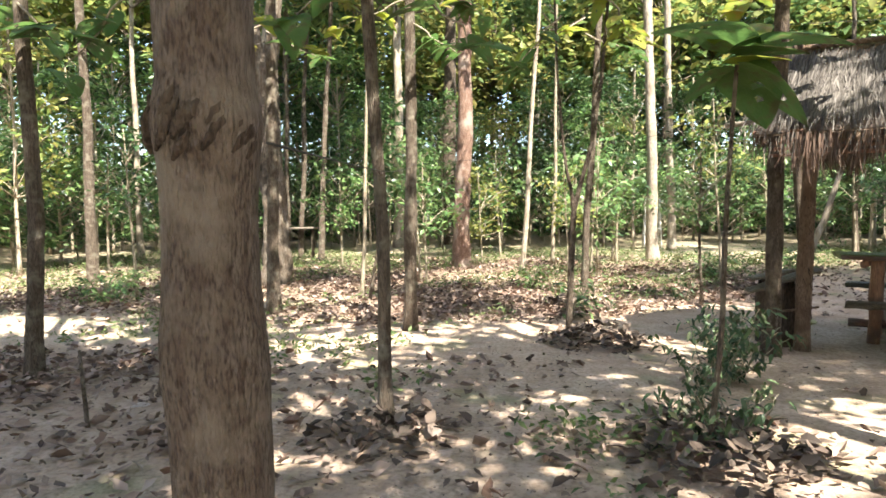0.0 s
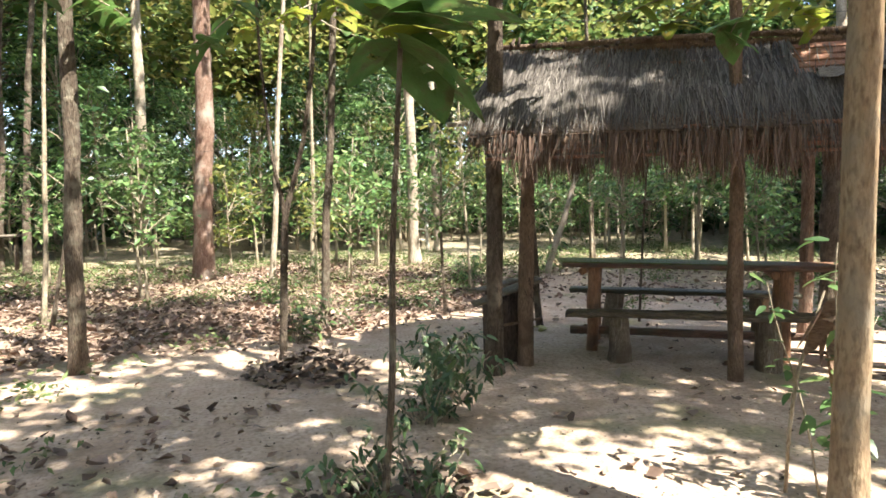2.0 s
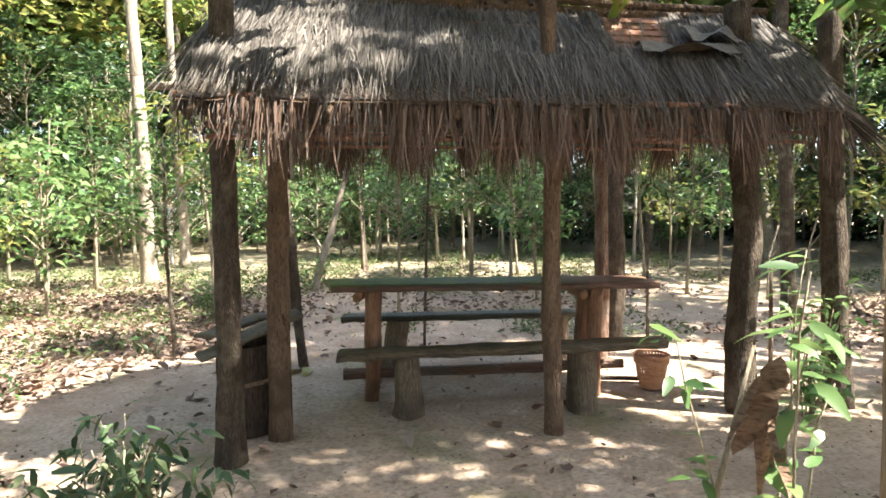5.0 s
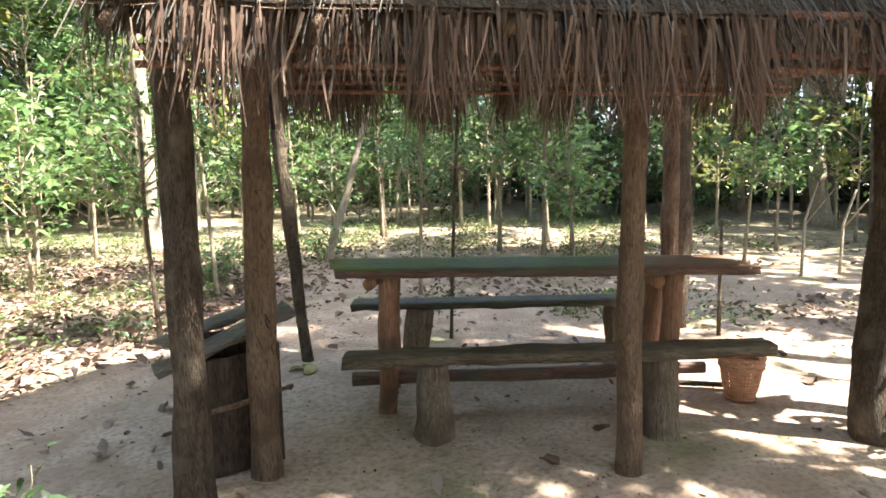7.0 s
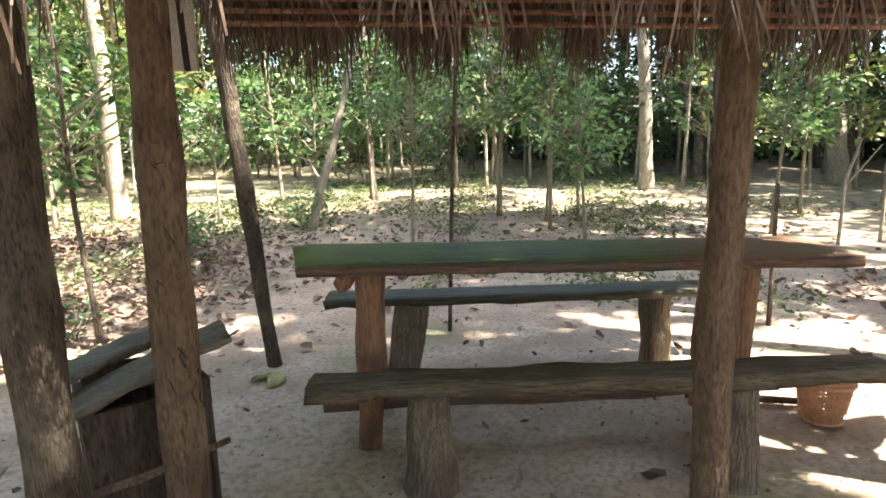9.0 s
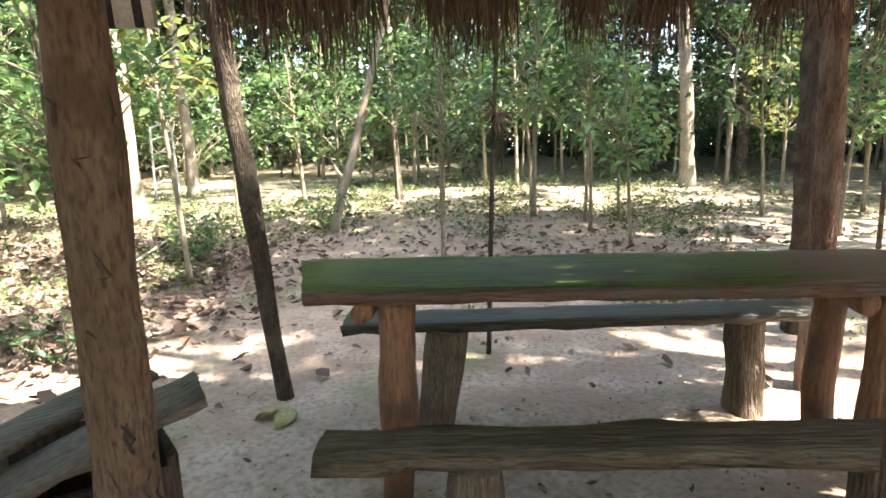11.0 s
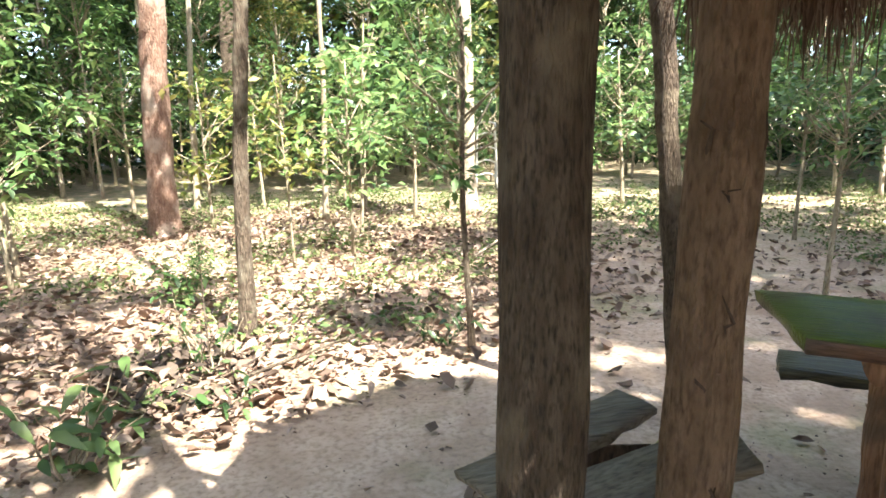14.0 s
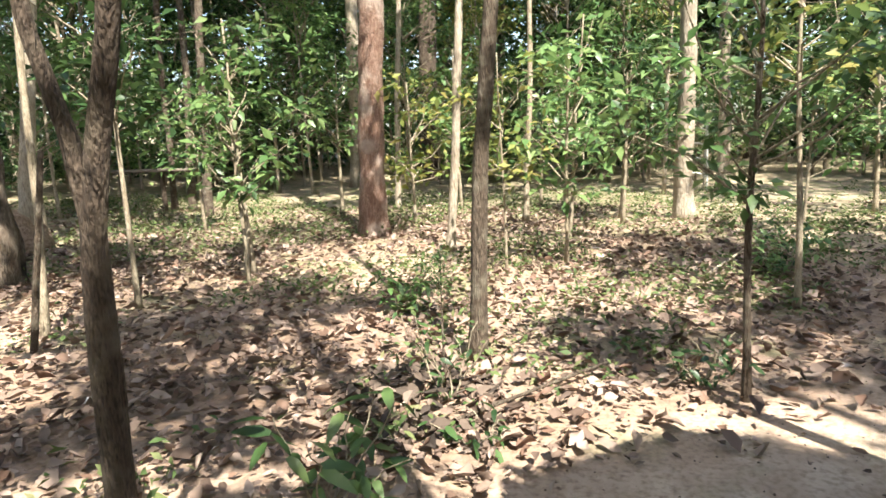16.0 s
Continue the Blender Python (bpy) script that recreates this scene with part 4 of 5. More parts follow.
def thatch_side(parent, front):
    r = random.Random(3 if front else 4)
    out = (-V if front else V)
    drop = (slope_point(0.5, 1, front) - slope_point(0.5, 0, front)).normalized()
    for course, (s0, s1) in enumerate(((0.0, 0.34), (0.22, 0.56), (0.44, 0.76), (0.62, 0.86))):
        sh = Shape()
        for k in range(1700 if course == 3 else 1500):
            a = r.uniform(-0.012, 1.012)
            torn = front and 0.66 < a < 0.78 and course < 2
            if torn and r.random() < 0.93:
                continue
            s = r.uniform(s0, s0 + (s1 - s0) * 0.4)
            p = slope_point(a, s, front, 0.035 + 0.03 * r.random() + 0.012 * course)
            ln = r.uniform(0.3, 0.55)
            if course == 3:
                clump = 0.5 + 0.5 * noise.noise(Vector((a * 14, front * 3.0, 0)))
                ln = r.uniform(0.2, 0.34) + 0.14 * clump * r.random()
            d = (drop + U * r.gauss(0, 0.13) + Vector((0, 0, r.uniform(-0.12, 0.04)))).normalized()
            bend = (out.x * 0.02 + r.gauss(0, 0.02), out.y * 0.02 + r.gauss(0, 0.02), -0.03 - 0.26 * (course == 3) * r.random() - 0.03 * r.random())
            side = (U + Vector((0, 0, r.uniform(-0.5, 0.5))) + out * r.uniform(-0.4, 0.4)).normalized()
            strip(sh, p, d, side, ln, r.uniform(0.004, 0.011), bend)
        tagged(part("thatch_course", sh, M["thatch"], parent, "grey weathered dry grass thatch", smooth=False), kind="stuff")
    fringe = Shape()
    for k in range(2800 if front else 3600):
        a = r.uniform(-0.01, 1.01)
        g = noise.noise(Vector((a * 17, 8.0 + front, 0.5)))
        if g < -0.02 and r.random() < (0.72 if front else 0.85):
            continue
        p = slope_point(a, r.uniform(0.74 if front else 0.8, 1.06), front, -0.02 + 0.06 * r.random())
        d = (Vector((0, 0, -1)) + out * r.uniform(-0.05, 0.35) + U * r.gauss(0, 0.10)).normalized()
        side = (U + out * r.uniform(-0.9, 0.9)).normalized()
        ln = (r.uniform(0.16, 0.34) if front else r.uniform(0.18, 0.36)) * (1.0 + 0.7 * g) + (0.08 if r.random() < 0.06 else 0)
        ln = min(ln, 0.33 if front else 0.42)
        strip(fringe, p, d, side, ln, r.uniform(0.004, 0.012), (r.gauss(0, 0.03), r.gauss(0, 0.03), 0))
    tagged(part("thatch_fringe", fringe, M["thatch_red"], parent, "ragged brown thatch ends along the eave", smooth=False), kind="stuff")
    # woven backing in narrow lengths with gaps between a few of them
    n = 30
    for i in range(n):
        a0, a1 = i / n, (i + 0.97) / n
        if front and i in (20, 21, 22):
            continue
        sh = Shape()
        for j in range(5):
            s = 0.0 + 1.0 * j / 4 - (0.16 if (i * 7) % 11 == 3 and j == 4 else 0)
            for a in (a0, a1):
                sh.v.append(tuple(slope_point(a, s, front, 0.008 + 0.012 * noise.noise(Vector((a * 20, s * 6, front))))))
        for j in range(4):
            sh.f.append((2 * j, 2 * j + 1, 2 * j + 3, 2 * j + 2))
        for k in range(len(sh.v)):
            x, y, z = sh.v[k]
            sh.v.append((x, y, z + 0.014))
        for j in range(4):
            sh.f.append((10 + 2 * j, 12 + 2 * j, 13 + 2 * j, 11 + 2 * j))
        for q in (0, 1):
            for j in range(4):
                sh.f.append((2 * j + q, 2 * j + 2 + q, 12 + 2 * j + q, 10 + 2 * j + q))
        part("thatch_mat", sh, M["backing"], parent)


def shelter():
    ob = thing("thatched_shelter", 4.4, 4.9, 0, "open rustic shelter with ragged grey thatched roof on log posts", "shelter")
    inv = Matrix.Translation((-4.4, -4.9, 0))
    P = [
        post(ob, (3.165, 5.145), (3.172, 5.10, 1.86), 0.115, 0.104, "post", 1.3, 0.006, 0.16, sides=30, label="cracked brown log post"),
        post(ob, (4.395, 4.285), (4.24, 4.20, 3.6), 0.1, 0.07, "post", 2.7, 0.02, 0.16),
        post(ob, (5.55, 3.82), (5.52, 3.86, 2.42), 0.165, 0.15, "bark_dark", 3.9, 0.04, 0.24),
        post(ob, (3.92, 6.54), (3.735, 6.56, 1.95), 0.076, 0.086, "bark_dark", 4.4, 0.015, 0.25, label="leaning dark split log post"),
        post(ob, (5.92, 5.20), (5.96, 5.23, 2.0), 0.112, 0.105, "bark_red", 5.2, 0.02, 0.2, label="reddish cracked log post"),
        post(ob, (6.64, 5.62), (6.70, 5.67, 2.15), 0.17, 0.15, "bark_dark", 6.1, 0.03, 0.26, label="dark thick log post"),
    ]
    rr = random.Random(31)
    for k in range(15):
        z = rr.choice((0.42, 0.62, 0.95, 1.15, 1.35)) + rr.gauss(0, 0.09)
        t = (z + 0.06) / 1.92
        c = Vector((3.165, 5.145, 0)).lerp(Vector((3.172, 5.10, 0)), t)
        an = rr.uniform(-2.6, -0.5)
        rad = 0.5 * (0.115 - 0.007 * t) + 0.001
        pts = []
        for q in range(4):
            a2 = an + 0.12 * q * rr.uniform(-1, 1)
            pts.append(Vector((c.x + math.cos(a2) * rad, c.y + math.sin(a2) * rad, z + 0.014 * q * rr.uniform(0.4, 1.6))))
        part("wormhole", Shape().tube(pts, [0.001, 0.0032, 0.0028, 0.001], 6, 0.3, seed=k), M["boxwood"], P[0])
    eF0, eF1 = slope_point(-0.01, 0.84, True, -0.12), slope_point(1.01, 0.84, True, -0.12)
    eB0, eB1 = slope_point(-0.06, 0.9, False, -0.05), slope_point(1.03, 0.9, False, -0.05)
    for nm, a, b, r0 in (("ridge_pole", slope_point(-0.03, 0, True, 0.055), slope_point(1.02, 0, True, 0.055), 0.024), ("ridge_pole", slope_point(-0.02, -0.02, True, -0.01), slope_point(1.01, -0.02, True, -0.01), 0.03),
                         ("eave_beam", eF0, eF1, 0.034), ("eave_beam", eB0, eB1, 0.036),
                         ("tie_beam", slope_point(0.03, 0.9, True, -0.09), slope_point(0.03, 0.9, False, -0.09), 0.034), ("tie_beam", slope_point(0.93, 0.9, True, -0.09), slope_point(0.93, 0.9, False, -0.09), 0.034)):
        part(nm, Shape().tube(line(a, b, 14, 0.03, r0 * 90 + a.x), [r0] * 15, 10, 0.2, seed=a.y), M["post"], ob)
    for front in (True, False):
        for s in (0.2, 0.42, 0.64, 0.8, 0.93):
            part("roof_slat", Shape().tube(line(slope_point(-0.01, s, front, -0.012), slope_point(1.01, s, front, -0.012), 10, 0.02, s * 9), [0.013] * 11, 7, 0.15), M["slat"], ob)
        for a in (0.02, 0.2, 0.38, 0.56, 0.74, 0.97):
            part("rafter", Shape().tube(line(slope_point(a, 0, front, -0.035), slope_point(a, 1.02, front, -0.035), 6, 0.02, a * 7), [0.02] * 7, 8, 0.15), M["post"], ob)
        for k in range(4):
            part("roof_slat", Shape().tube(line(slope_point(0.02, 0.84, front, -0.10 - 0.05 * k), slope_point(0.97, 0.84, front, -0.09 - 0.05 * k), 10, 0.03, k * 3.1), [0.012] * 11, 7, 0.2), M["slat"], ob)
        thatch_side(ob, front)
    # bare reddish slats where the thatch has slipped, and two loose dark flaps
    for k in range(6):
        a, b = slope_point(0.655, 0.06 + 0.085 * k, True, 0.02), slope_point(0.785, 0.065 + 0.085 * k, True, 0.02)
        d = (b - a).normalized()
        n = d.cross((slope_point(0.7, 1, True) - slope_point(0.7, 0, True)).normalized())
        w = (slope_point(0.7, 1, True) - slope_point(0.7, 0, True)).normalized() * 0.034
        sh = Shape()
        for q in (a, b):
            for o in (-w, w):
                for t in (0, 0.01):
                    sh.v.append(tuple(q + o - n * t))
        sh.f = [(0, 2, 3, 1), (4, 5, 7, 6), (0, 1, 5, 4), (2, 6, 7, 3), (0, 4, 6, 2), (1, 3, 7, 5)]
        part("bare_slat", sh, M["slat"], ob, "reddish bare roof slat", smooth=False)
    for a, s, w, h in ((0.84, 0.34, 0.16, 0.2), (0.78, 0.55, 0.3, 0.14)):
        sh = Shape()
        for i in range(7):
            for j in range(5):
                q = slope_point(a + (i / 6 - 0.5) * w * 0.6, s + j / 4 * h * 1.3, True, 0.1 + 0.03 * math.sin(i * 1.3 + j) + 0.02 * j)
                sh.v.append(tuple(q))
        for i in range(6):
            for j in range(4):
                sh.f.append((i * 5 + j, i * 5 + j + 1, i * 5 + j + 6, i * 5 + j + 5))
        for k in range(len(sh.v)):
            x, y, z = sh.v[k]
            sh.v.append((x + 0.004, y + 0.006, z - 0.008))
        part("loose_flap", sh, M["board"], ob, "loose grey weathered roof flap")
    # stick ends and tufts along the ridge
    r = random.Random(9)
    for k in range(20):
        a = r.uniform(0.0, 0.95)
        p = slope_point(a, 0, True, 0.06)
        part("ridge_stick", Shape().tube(line(p - V * 0.08 * r.random(), p + Vector((r.gauss(0, 0.03), r.gauss(0, 0.03), r.uniform(0.03, 0.09))), 3), [0.014, 0.013, 0.012, 0.009], 7, 0.3, seed=k), M["boxwood"], ob)
    # hip of thatch past the end post
    hip = Shape()
    for k in range(900):
        a = r.uniform(0, 1)
        top = slope_point(1.0, 0, True, 0.03)
        p = top.lerp(slope_point(1.0, 1.0, True) if r.random() < 0.7 else slope_point(1.0, 1.0, False), a) + Vector((0, 0, 0.03 * r.random()))
        d = (U * 0.55 + Vector((0, 0, -0.55)) - V * r.uniform(-0.1, 0.5) + Vector((r.gauss(0, 0.1), r.gauss(0, 0.1), 0))).normalized()
        strip(hip, p, d, V, r.uniform(0.18, 0.32), r.uniform(0.008, 0.018), (0.03, -0.02, -0.07))
    tagged(part("thatch_hip", hip, M["thatch"], ob, "grey thatch over the roof end", smooth=False), kind="stuff")
    # pole that sticks out past the corner
    part("pole", Shape().tube(line((2.62, 5.42, 1.88), (3.02, 5.20, 1.90), 6, 0.02, 3), [0.02] * 7, 8, 0.15), M["bark_pale"], ob, "pale pole end past the roof")
    for c in ob.children:
        c.matrix_basis = inv @ c.matrix_basis


shelter()


# ---- table and benches ----
def frame_of(p, q):
    """Heading in degrees from p to q."""
    return math.degrees(math.atan2(q[1] - p[1], q[0] - p[0]))


def log(a, b, r0, r1, seed, n=12, wob=0.02, rough=0.16, sides=14, flare=1.0):
    pts = line(a, b, n, wob, seed)
    return Shape().tube(pts, [(r0 + (r1 - r0) * i / n) * (1 + (flare - 1) * math.exp(-i / 2.0)) for i in range(n + 1)], sides, rough, seed=seed, flute=0.1)


def table():
    rr = np.random.default_rng(21)
    ob = thing("table", 3.69, 5.555, 0, "long rustic plank table with green worn top on log legs", "table", rz=frame_of((3.69, 5.555), (5.46, 4.335)))
    top = slab(2.14, 0.46, 0.045, rr, 0.003, 24, 6, 0.0, 0.02)
    for k in range(len(top.v)):
        x, y, z = top.v[k]
        if x < 0.3:
            x -= 0.12 * (y / 0.46) * (1 - x / 0.3)
        top.v[k] = (x, y, z + 0.757)
    part("tabletop", top, M["green"], ob, "thick plank with a worn green top, forest reflection coloured in")
    edge = slab(2.14, 0.012, 0.042, rr, 0.002, 24, 1, 0.0, 0.0)
    for k in range(len(edge.v)):
        x, y, z = edge.v[k]
        edge.v[k] = (x, y - 0.013, z + 0.754)
    part("front_edge", edge, M["plank"], ob, "bare reddish-brown sawn edge")
    for x in (0.24, 1.72):
        for y in (0.07, 0.36):
            part("leg", log((x, y, -0.05), (x + 0.01, y, 0.712), 0.052, 0.05, x * 7 + y * 3, rough=0.1), M["peeled"], ob, "peeled reddish log leg")
        part("cross_log", log((x - 0.075, 0.03, 0.675), (x - 0.075, 0.44, 0.675), 0.034, 0.033, x), M["peeled"], ob)
    part("stretcher", log((0.05, 0.13, 0.145), (1.95, 0.16, 0.175), 0.037, 0.033, 3.3, 16, 0.03), M["plank"], ob)
    return ob


def bench(name, a, b, z, width, thick, mat_key, legs, label, wane, bow=0.0):
    rr = np.random.default_rng(int(a[0] * 100))
    ob = thing(name, a[0], a[1], 0, label, "bench", "benches at the table", rz=frame_of(a, b))
    ln = math.hypot(b[0] - a[0], b[1] - a[1])
    seat = slab(ln, width, thick, rr, 0.004, 22, 5, bow, wane)
    for k in range(len(seat.v)):
        x, y, zz = seat.v[k]
        seat.v[k] = (x, y, zz + z[0] + (z[1] - z[0]) * x / ln)
    part("seat", seat, M[mat_key], ob)
    for x, y, d0, d1, lean in legs:
        zt = z[0] + (z[1] - z[0]) * x / ln - thick + 0.002
        sh = log((x, y, -0.06), (x + lean, y + 0.02, zt), d0 / 2, d1 / 2, x * 5 + y, 14, 0.012, 0.2, 22, 1.18)
        part("stump_leg", sh, M["stump"], ob, "grey cracked tree-stump leg")


table()
bench("front_bench", (3.587, 5.31), (5.20, 4.10), (0.37, 0.44), 0.17, 0.05, "bench", ((0.44, 0.02, 0.20, 0.135, -0.01), (1.52, 0.06, 0.18, 0.16, -0.02)),
      "weathered grey split-log bench on stump legs", 0.05, 0.0)
bench("back_bench", (4.02, 6.08), (5.72, 5.02), (0.445, 0.445), 0.2, 0.042, "dark_plank", ((0.36, 0.03, 0.16, 0.165, 0.07), (1.68, 0.06, 0.155, 0.15, 0.0)),
      "dark smooth plank bench on stump legs", 0.008)


# ---- small things in the yard ----
def basket():
    ob = thing("basket", 5.56, 4.47, 0, "orange woven plastic basket standing in sunlight", "basket")
    r0, r1, h = 0.075, 0.115, 0.235
    n = 34
    for i in range(n):
        a = 2 * math.pi * i / n
        sh = Shape()
        for s in (0, 1):
            for j in range(5):
                t = j / 4
                r = r0 + (r1 - r0) * t ** 0.8 - 0.003 * s
                for o in (-0.07, 0.07):
                    sh.v.append((math.cos(a + o) * r, math.sin(a + o) * r, 0.012 + (h - 0.02) * t))
        for j in range(4):
            sh.f += [(2 * j, 2 * j + 1, 2 * j + 3, 2 * j + 2), (10 + 2 * j, 12 + 2 * j, 13 + 2 * j, 11 + 2 * j)]
            sh.f += [(2 * j, 2 * j + 2, 12 + 2 * j, 10 + 2 * j), (2 * j + 1, 11 + 2 * j, 13 + 2 * j, 2 * j + 3)]
        part("slat", sh, M["basket"], ob)
    for z, th in ((0.012, 0.007), (0.06, 0.004), (0.1, 0.004), (0.14, 0.004), (0.08, 0.004), (0.12, 0.004), (0.16, 0.004), (0.185, 0.012), (0.205, 0.01), (h, 0.009)):
        r = r0 + (r1 - r0) * min(z / h, 1) ** 0.8
        pts = [Vector((math.cos(2 * math.pi * k / 40) * r, math.sin(2 * math.pi * k / 40) * r, z)) for k in range(41)]
        part("rim" if z == h else "hoop", Shape().tube(pts, [th] * 41, 7, cap=False), M["basket"], ob)
    base = Shape()
    base.v = [(0, 0, 0.01)] + [(math.cos(2 * math.pi * k / 30) * r0, math.sin(2 * math.pi * k / 30) * r0, 0.01) for k in range(30)]
    base.f = [(0, 1 + k, 1 + (k + 1) % 30) for k in range(30)]
    part("base", base, M["basket"], ob)
    for sgn in (-1, 1):
        pts = [Vector((sgn * (r1 + 0.004), 0.04 * math.cos(t), h + 0.03 * math.sin(t))) for t in np.linspace(0, math.pi, 9)]
        part("handle", Shape().tube(pts, [0.005] * 9, 6), M["basket"], ob)


basket()


def rind():
    ob = thing("fruit_rind", 3.80, 6.33, 0, "yellow-green curled fruit rind at the post's foot", "fruit rind", rz=20)
    sh = Shape()
    for i in range(9):
        for j in range(13):
            t, a = i / 8, (j / 12 - 0.5) * 4.4
            r = 0.08 * math.sin(0.25 + t * 1.35)
            sh.v.append((math.cos(a) * r * 1.15, math.sin(a) * r, 0.026 * math.cos(t * 1.5) + 0.004 + 0.006 * math.sin(a * 3 + t * 4)))
    for i in range(8):
        for j in range(12):
            sh.f.append((i * 13 + j, i * 13 + j + 1, (i + 1) * 13 + j + 1, (i + 1) * 13 + j))
    o = part("peel", sh, M["rind"], ob)
    so = o.modifiers.new("thick", "SOLIDIFY")
    so.thickness = 0.006


rind()


def board_box():
    """The dark wooden box between the corner posts with two tilted boards on it."""
    ob = thing("wooden_box", 3.10, 5.36, 0, "dark old wooden box with tilted roof boards beside posts", "wooden box", rz=0)
    for x0, x1, y0, y1, z0, z1, nm in ((-0.15, 0.15, -0.13, -0.11, 0.0, 0.49, "front_panel"), (-0.15, 0.15, 0.11, 0.13, 0.0, 0.54, "back_panel"), (-0.165, -0.145, -0.13, 0.13, 0.0, 0.5, "side_panel"),
                                       (0.145, 0.165, -0.13, 0.13, 0.0, 0.52, "side_panel")):
        rr = np.random.default_rng(int((x0 + 1) * 100 + y0 * 50))
        sh = Shape()
        for k in range(8):
            sh.v.append(((x0, x1)[k & 1] + rr.normal() * 0.004, (y0, y1)[(k >> 1) & 1] + rr.normal() * 0.004, (z0, z1)[k >> 2] + (rr.normal() * 0.012 if k > 3 else 0)))
        sh.f = [(0, 1, 3, 2), (4, 6, 7, 5), (0, 4, 5, 1), (2, 3, 7, 6), (0, 2, 6, 4), (1, 5, 7, 3)]
        part(nm, sh, M["boxwood"], ob, smooth=False)
    for k, (ax, ay, az, ln, w, roll, rz, key) in enumerate(((-0.32, -0.145, 0.475, 0.58, 0.14, 6, -4, "board"), (-0.26, -0.10, 0.585, 0.50, 0.12, 0, 28, "board"))):
        rr = np.random.default_rng(50 + k)
        sh = slab(ln, w, 0.022, rr, 0.003, 12, 3, 0.0, 0.006)
        m = pose(ax, ay, az, roll, (-19, -5)[k], rz)
        sh.v = [tuple(m @ Vector(v)) for v in sh.v]
        part("roof_board", sh, M[key], ob, "tilted grey weathered board")
    part("stick", Shape().tube([Vector((-0.26, -0.22, 0.31)), Vector((-0.05, -0.24, 0.33)), Vector((0.19, -0.22, 0.355))], [0.011, 0.012, 0.01], 7, 0.2), M["post"], ob, "brown stick tied across")


board_box()


def hanging_bag():
    ob = thing("cloth_bag", 3.275, 5.285, 1.42, "striped dark and pale cloth bag hanging from the post", "bag", rz=-25)
    for i in range(6):
        sh = Shape()
        for s in (0, 1):
            for j in range(8):
                t = j / 7
                for o in (0, 1):
                    x = -0.055 + (i + o) * 0.0185
                    sh.v.append((x * (1 - 0.25 * t), 0.025 * math.sin(t * 3) * (1 - abs(x) * 8) * (1 if s else -1) + 0.012 * (1 if s else -1), t * 0.4))
        for j in range(7):
            sh.f += [(2 * j, 2 * j + 1, 2 * j + 3, 2 * j + 2), (16 + 2 * j, 18 + 2 * j, 19 + 2 * j, 17 + 2 * j)]
        sh.f.append((0, 16, 17, 1))
        part("stripe", sh, M["black" if i % 3 == 1 else "cloth"], ob)


hanging_bag()


# ---- plants near the way ----
def big_leaf(sh, p, d, length, width, droop=0.35, roll=0.0):
    """A broad ovate blade with raised veins, a wavy rim and a few insect bites."""
    d = Vector(d).normalized()
    side = d.cross(Vector((roll, roll * 0.5, 1.0))).normalized()
    up = side.cross(d)
    n, m, base = 11, 8, len(sh.v)
    key = p[0] * 7.1 + p[1] * 3.7 + d.x * 5.3 + d.y * 2.9
    bites = [(0.5 + 0.42 * noise.noise(Vector((key, k, 0.2))), 0.8 * noise.noise(Vector((k * 1.7, key, 3.3))), 0.03 + 0.05 * abs(noise.noise(Vector((key, key, k * 2.1))))) for k in range(6)]
    for i in range(n + 1):
        t = i / n
        w = width * 0.5 * (math.sin(math.pi * min(0.1 + 0.9 * t, 1.0) ** 0.72) ** 0.75 + 0.01)
        for j in range(m + 1):
            q = 2 * j / m - 1
            wave_ = 0.022 * length * (noise.noise(Vector((t * 6, q * 3, key))) + (0.4 if j % 2 else -0.2) * abs(q))
            c = Vector(p) + d * (t * length - 0.1 * length * (1 - t) * q * q) + side * (w * q) + up * (0.16 * w * abs(q) + wave_ - droop * length * t * t - 0.1 * w * q * q)
            sh.v.append(tuple(c))
    for i in range(n):
        for j in range(m):
            t, q = (i + 0.5) / n, 2 * (j + 0.5) / m - 1
            if not any((t - a) ** 2 + (0.45 * (q - b)) ** 2 < r * r for a, b, r in bites):
                a = base + i * (m + 1) + j
                sh.f.append((a, a + 1, a + m + 2, a + m + 1))


def teak_sapling():
    """The thin sapling with a few very broad leaves at head height."""
    ob = thing("broadleaf_sapling", 1.66, 2.97, 0, "thin sapling with huge broad hanging leaves", "sapling", G2)
    pts = line((0, 0, -0.05), (0.10, 0.02, 1.95), 22, 0.025, 1.9)
    part("stem", Shape().tube(pts, [0.016 - 0.0003 * i for i in range(23)], 9, 0.12, seed=1), M["bark"], ob)
    T = pts[19]
    for k, (p, d, ln, w, dr, key) in enumerate((
            ((0.10, 0.02, 1.83), (0.82, -0.08, -0.36), 0.4, 0.36, 0.3, "teak"), ((0.10, 0.02, 1.85), (0.5, 0.38, -0.32), 0.36, 0.32, 0.35, "teak"), ((0.10, 0.02, 1.84), (-0.5, 0.7, 0.05), 0.28, 0.22, 0.5, "teak"),
            ((0.10, 0.02, 1.92), (0.85, -0.35, 0.4), 0.42, 0.32, 0.5, "teak"), ((0.10, 0.02, 1.95), (-0.75, -0.3, 0.5), 0.42, 0.32, 0.55, "teak"),
            ((0.10, 0.02, 1.9), (0.72, -0.6, 0.1), 0.3, 0.28, 0.25, "teak"), ((0.10, 0.02, 1.86), (0.5, -0.8, 0.15), 0.26, 0.24, 0.3, "teak_yellow"), ((0.10, 0.02, 1.98), (0.3, 0.8, 0.75), 0.4, 0.3, 0.4, "teak_yellow"))):
        sh = Shape()
        big_leaf(sh, Vector(p), d, ln, w, dr)
        part("leaf", sh, M[key], ob, "broad insect-bitten green leaf")


teak_sapling()


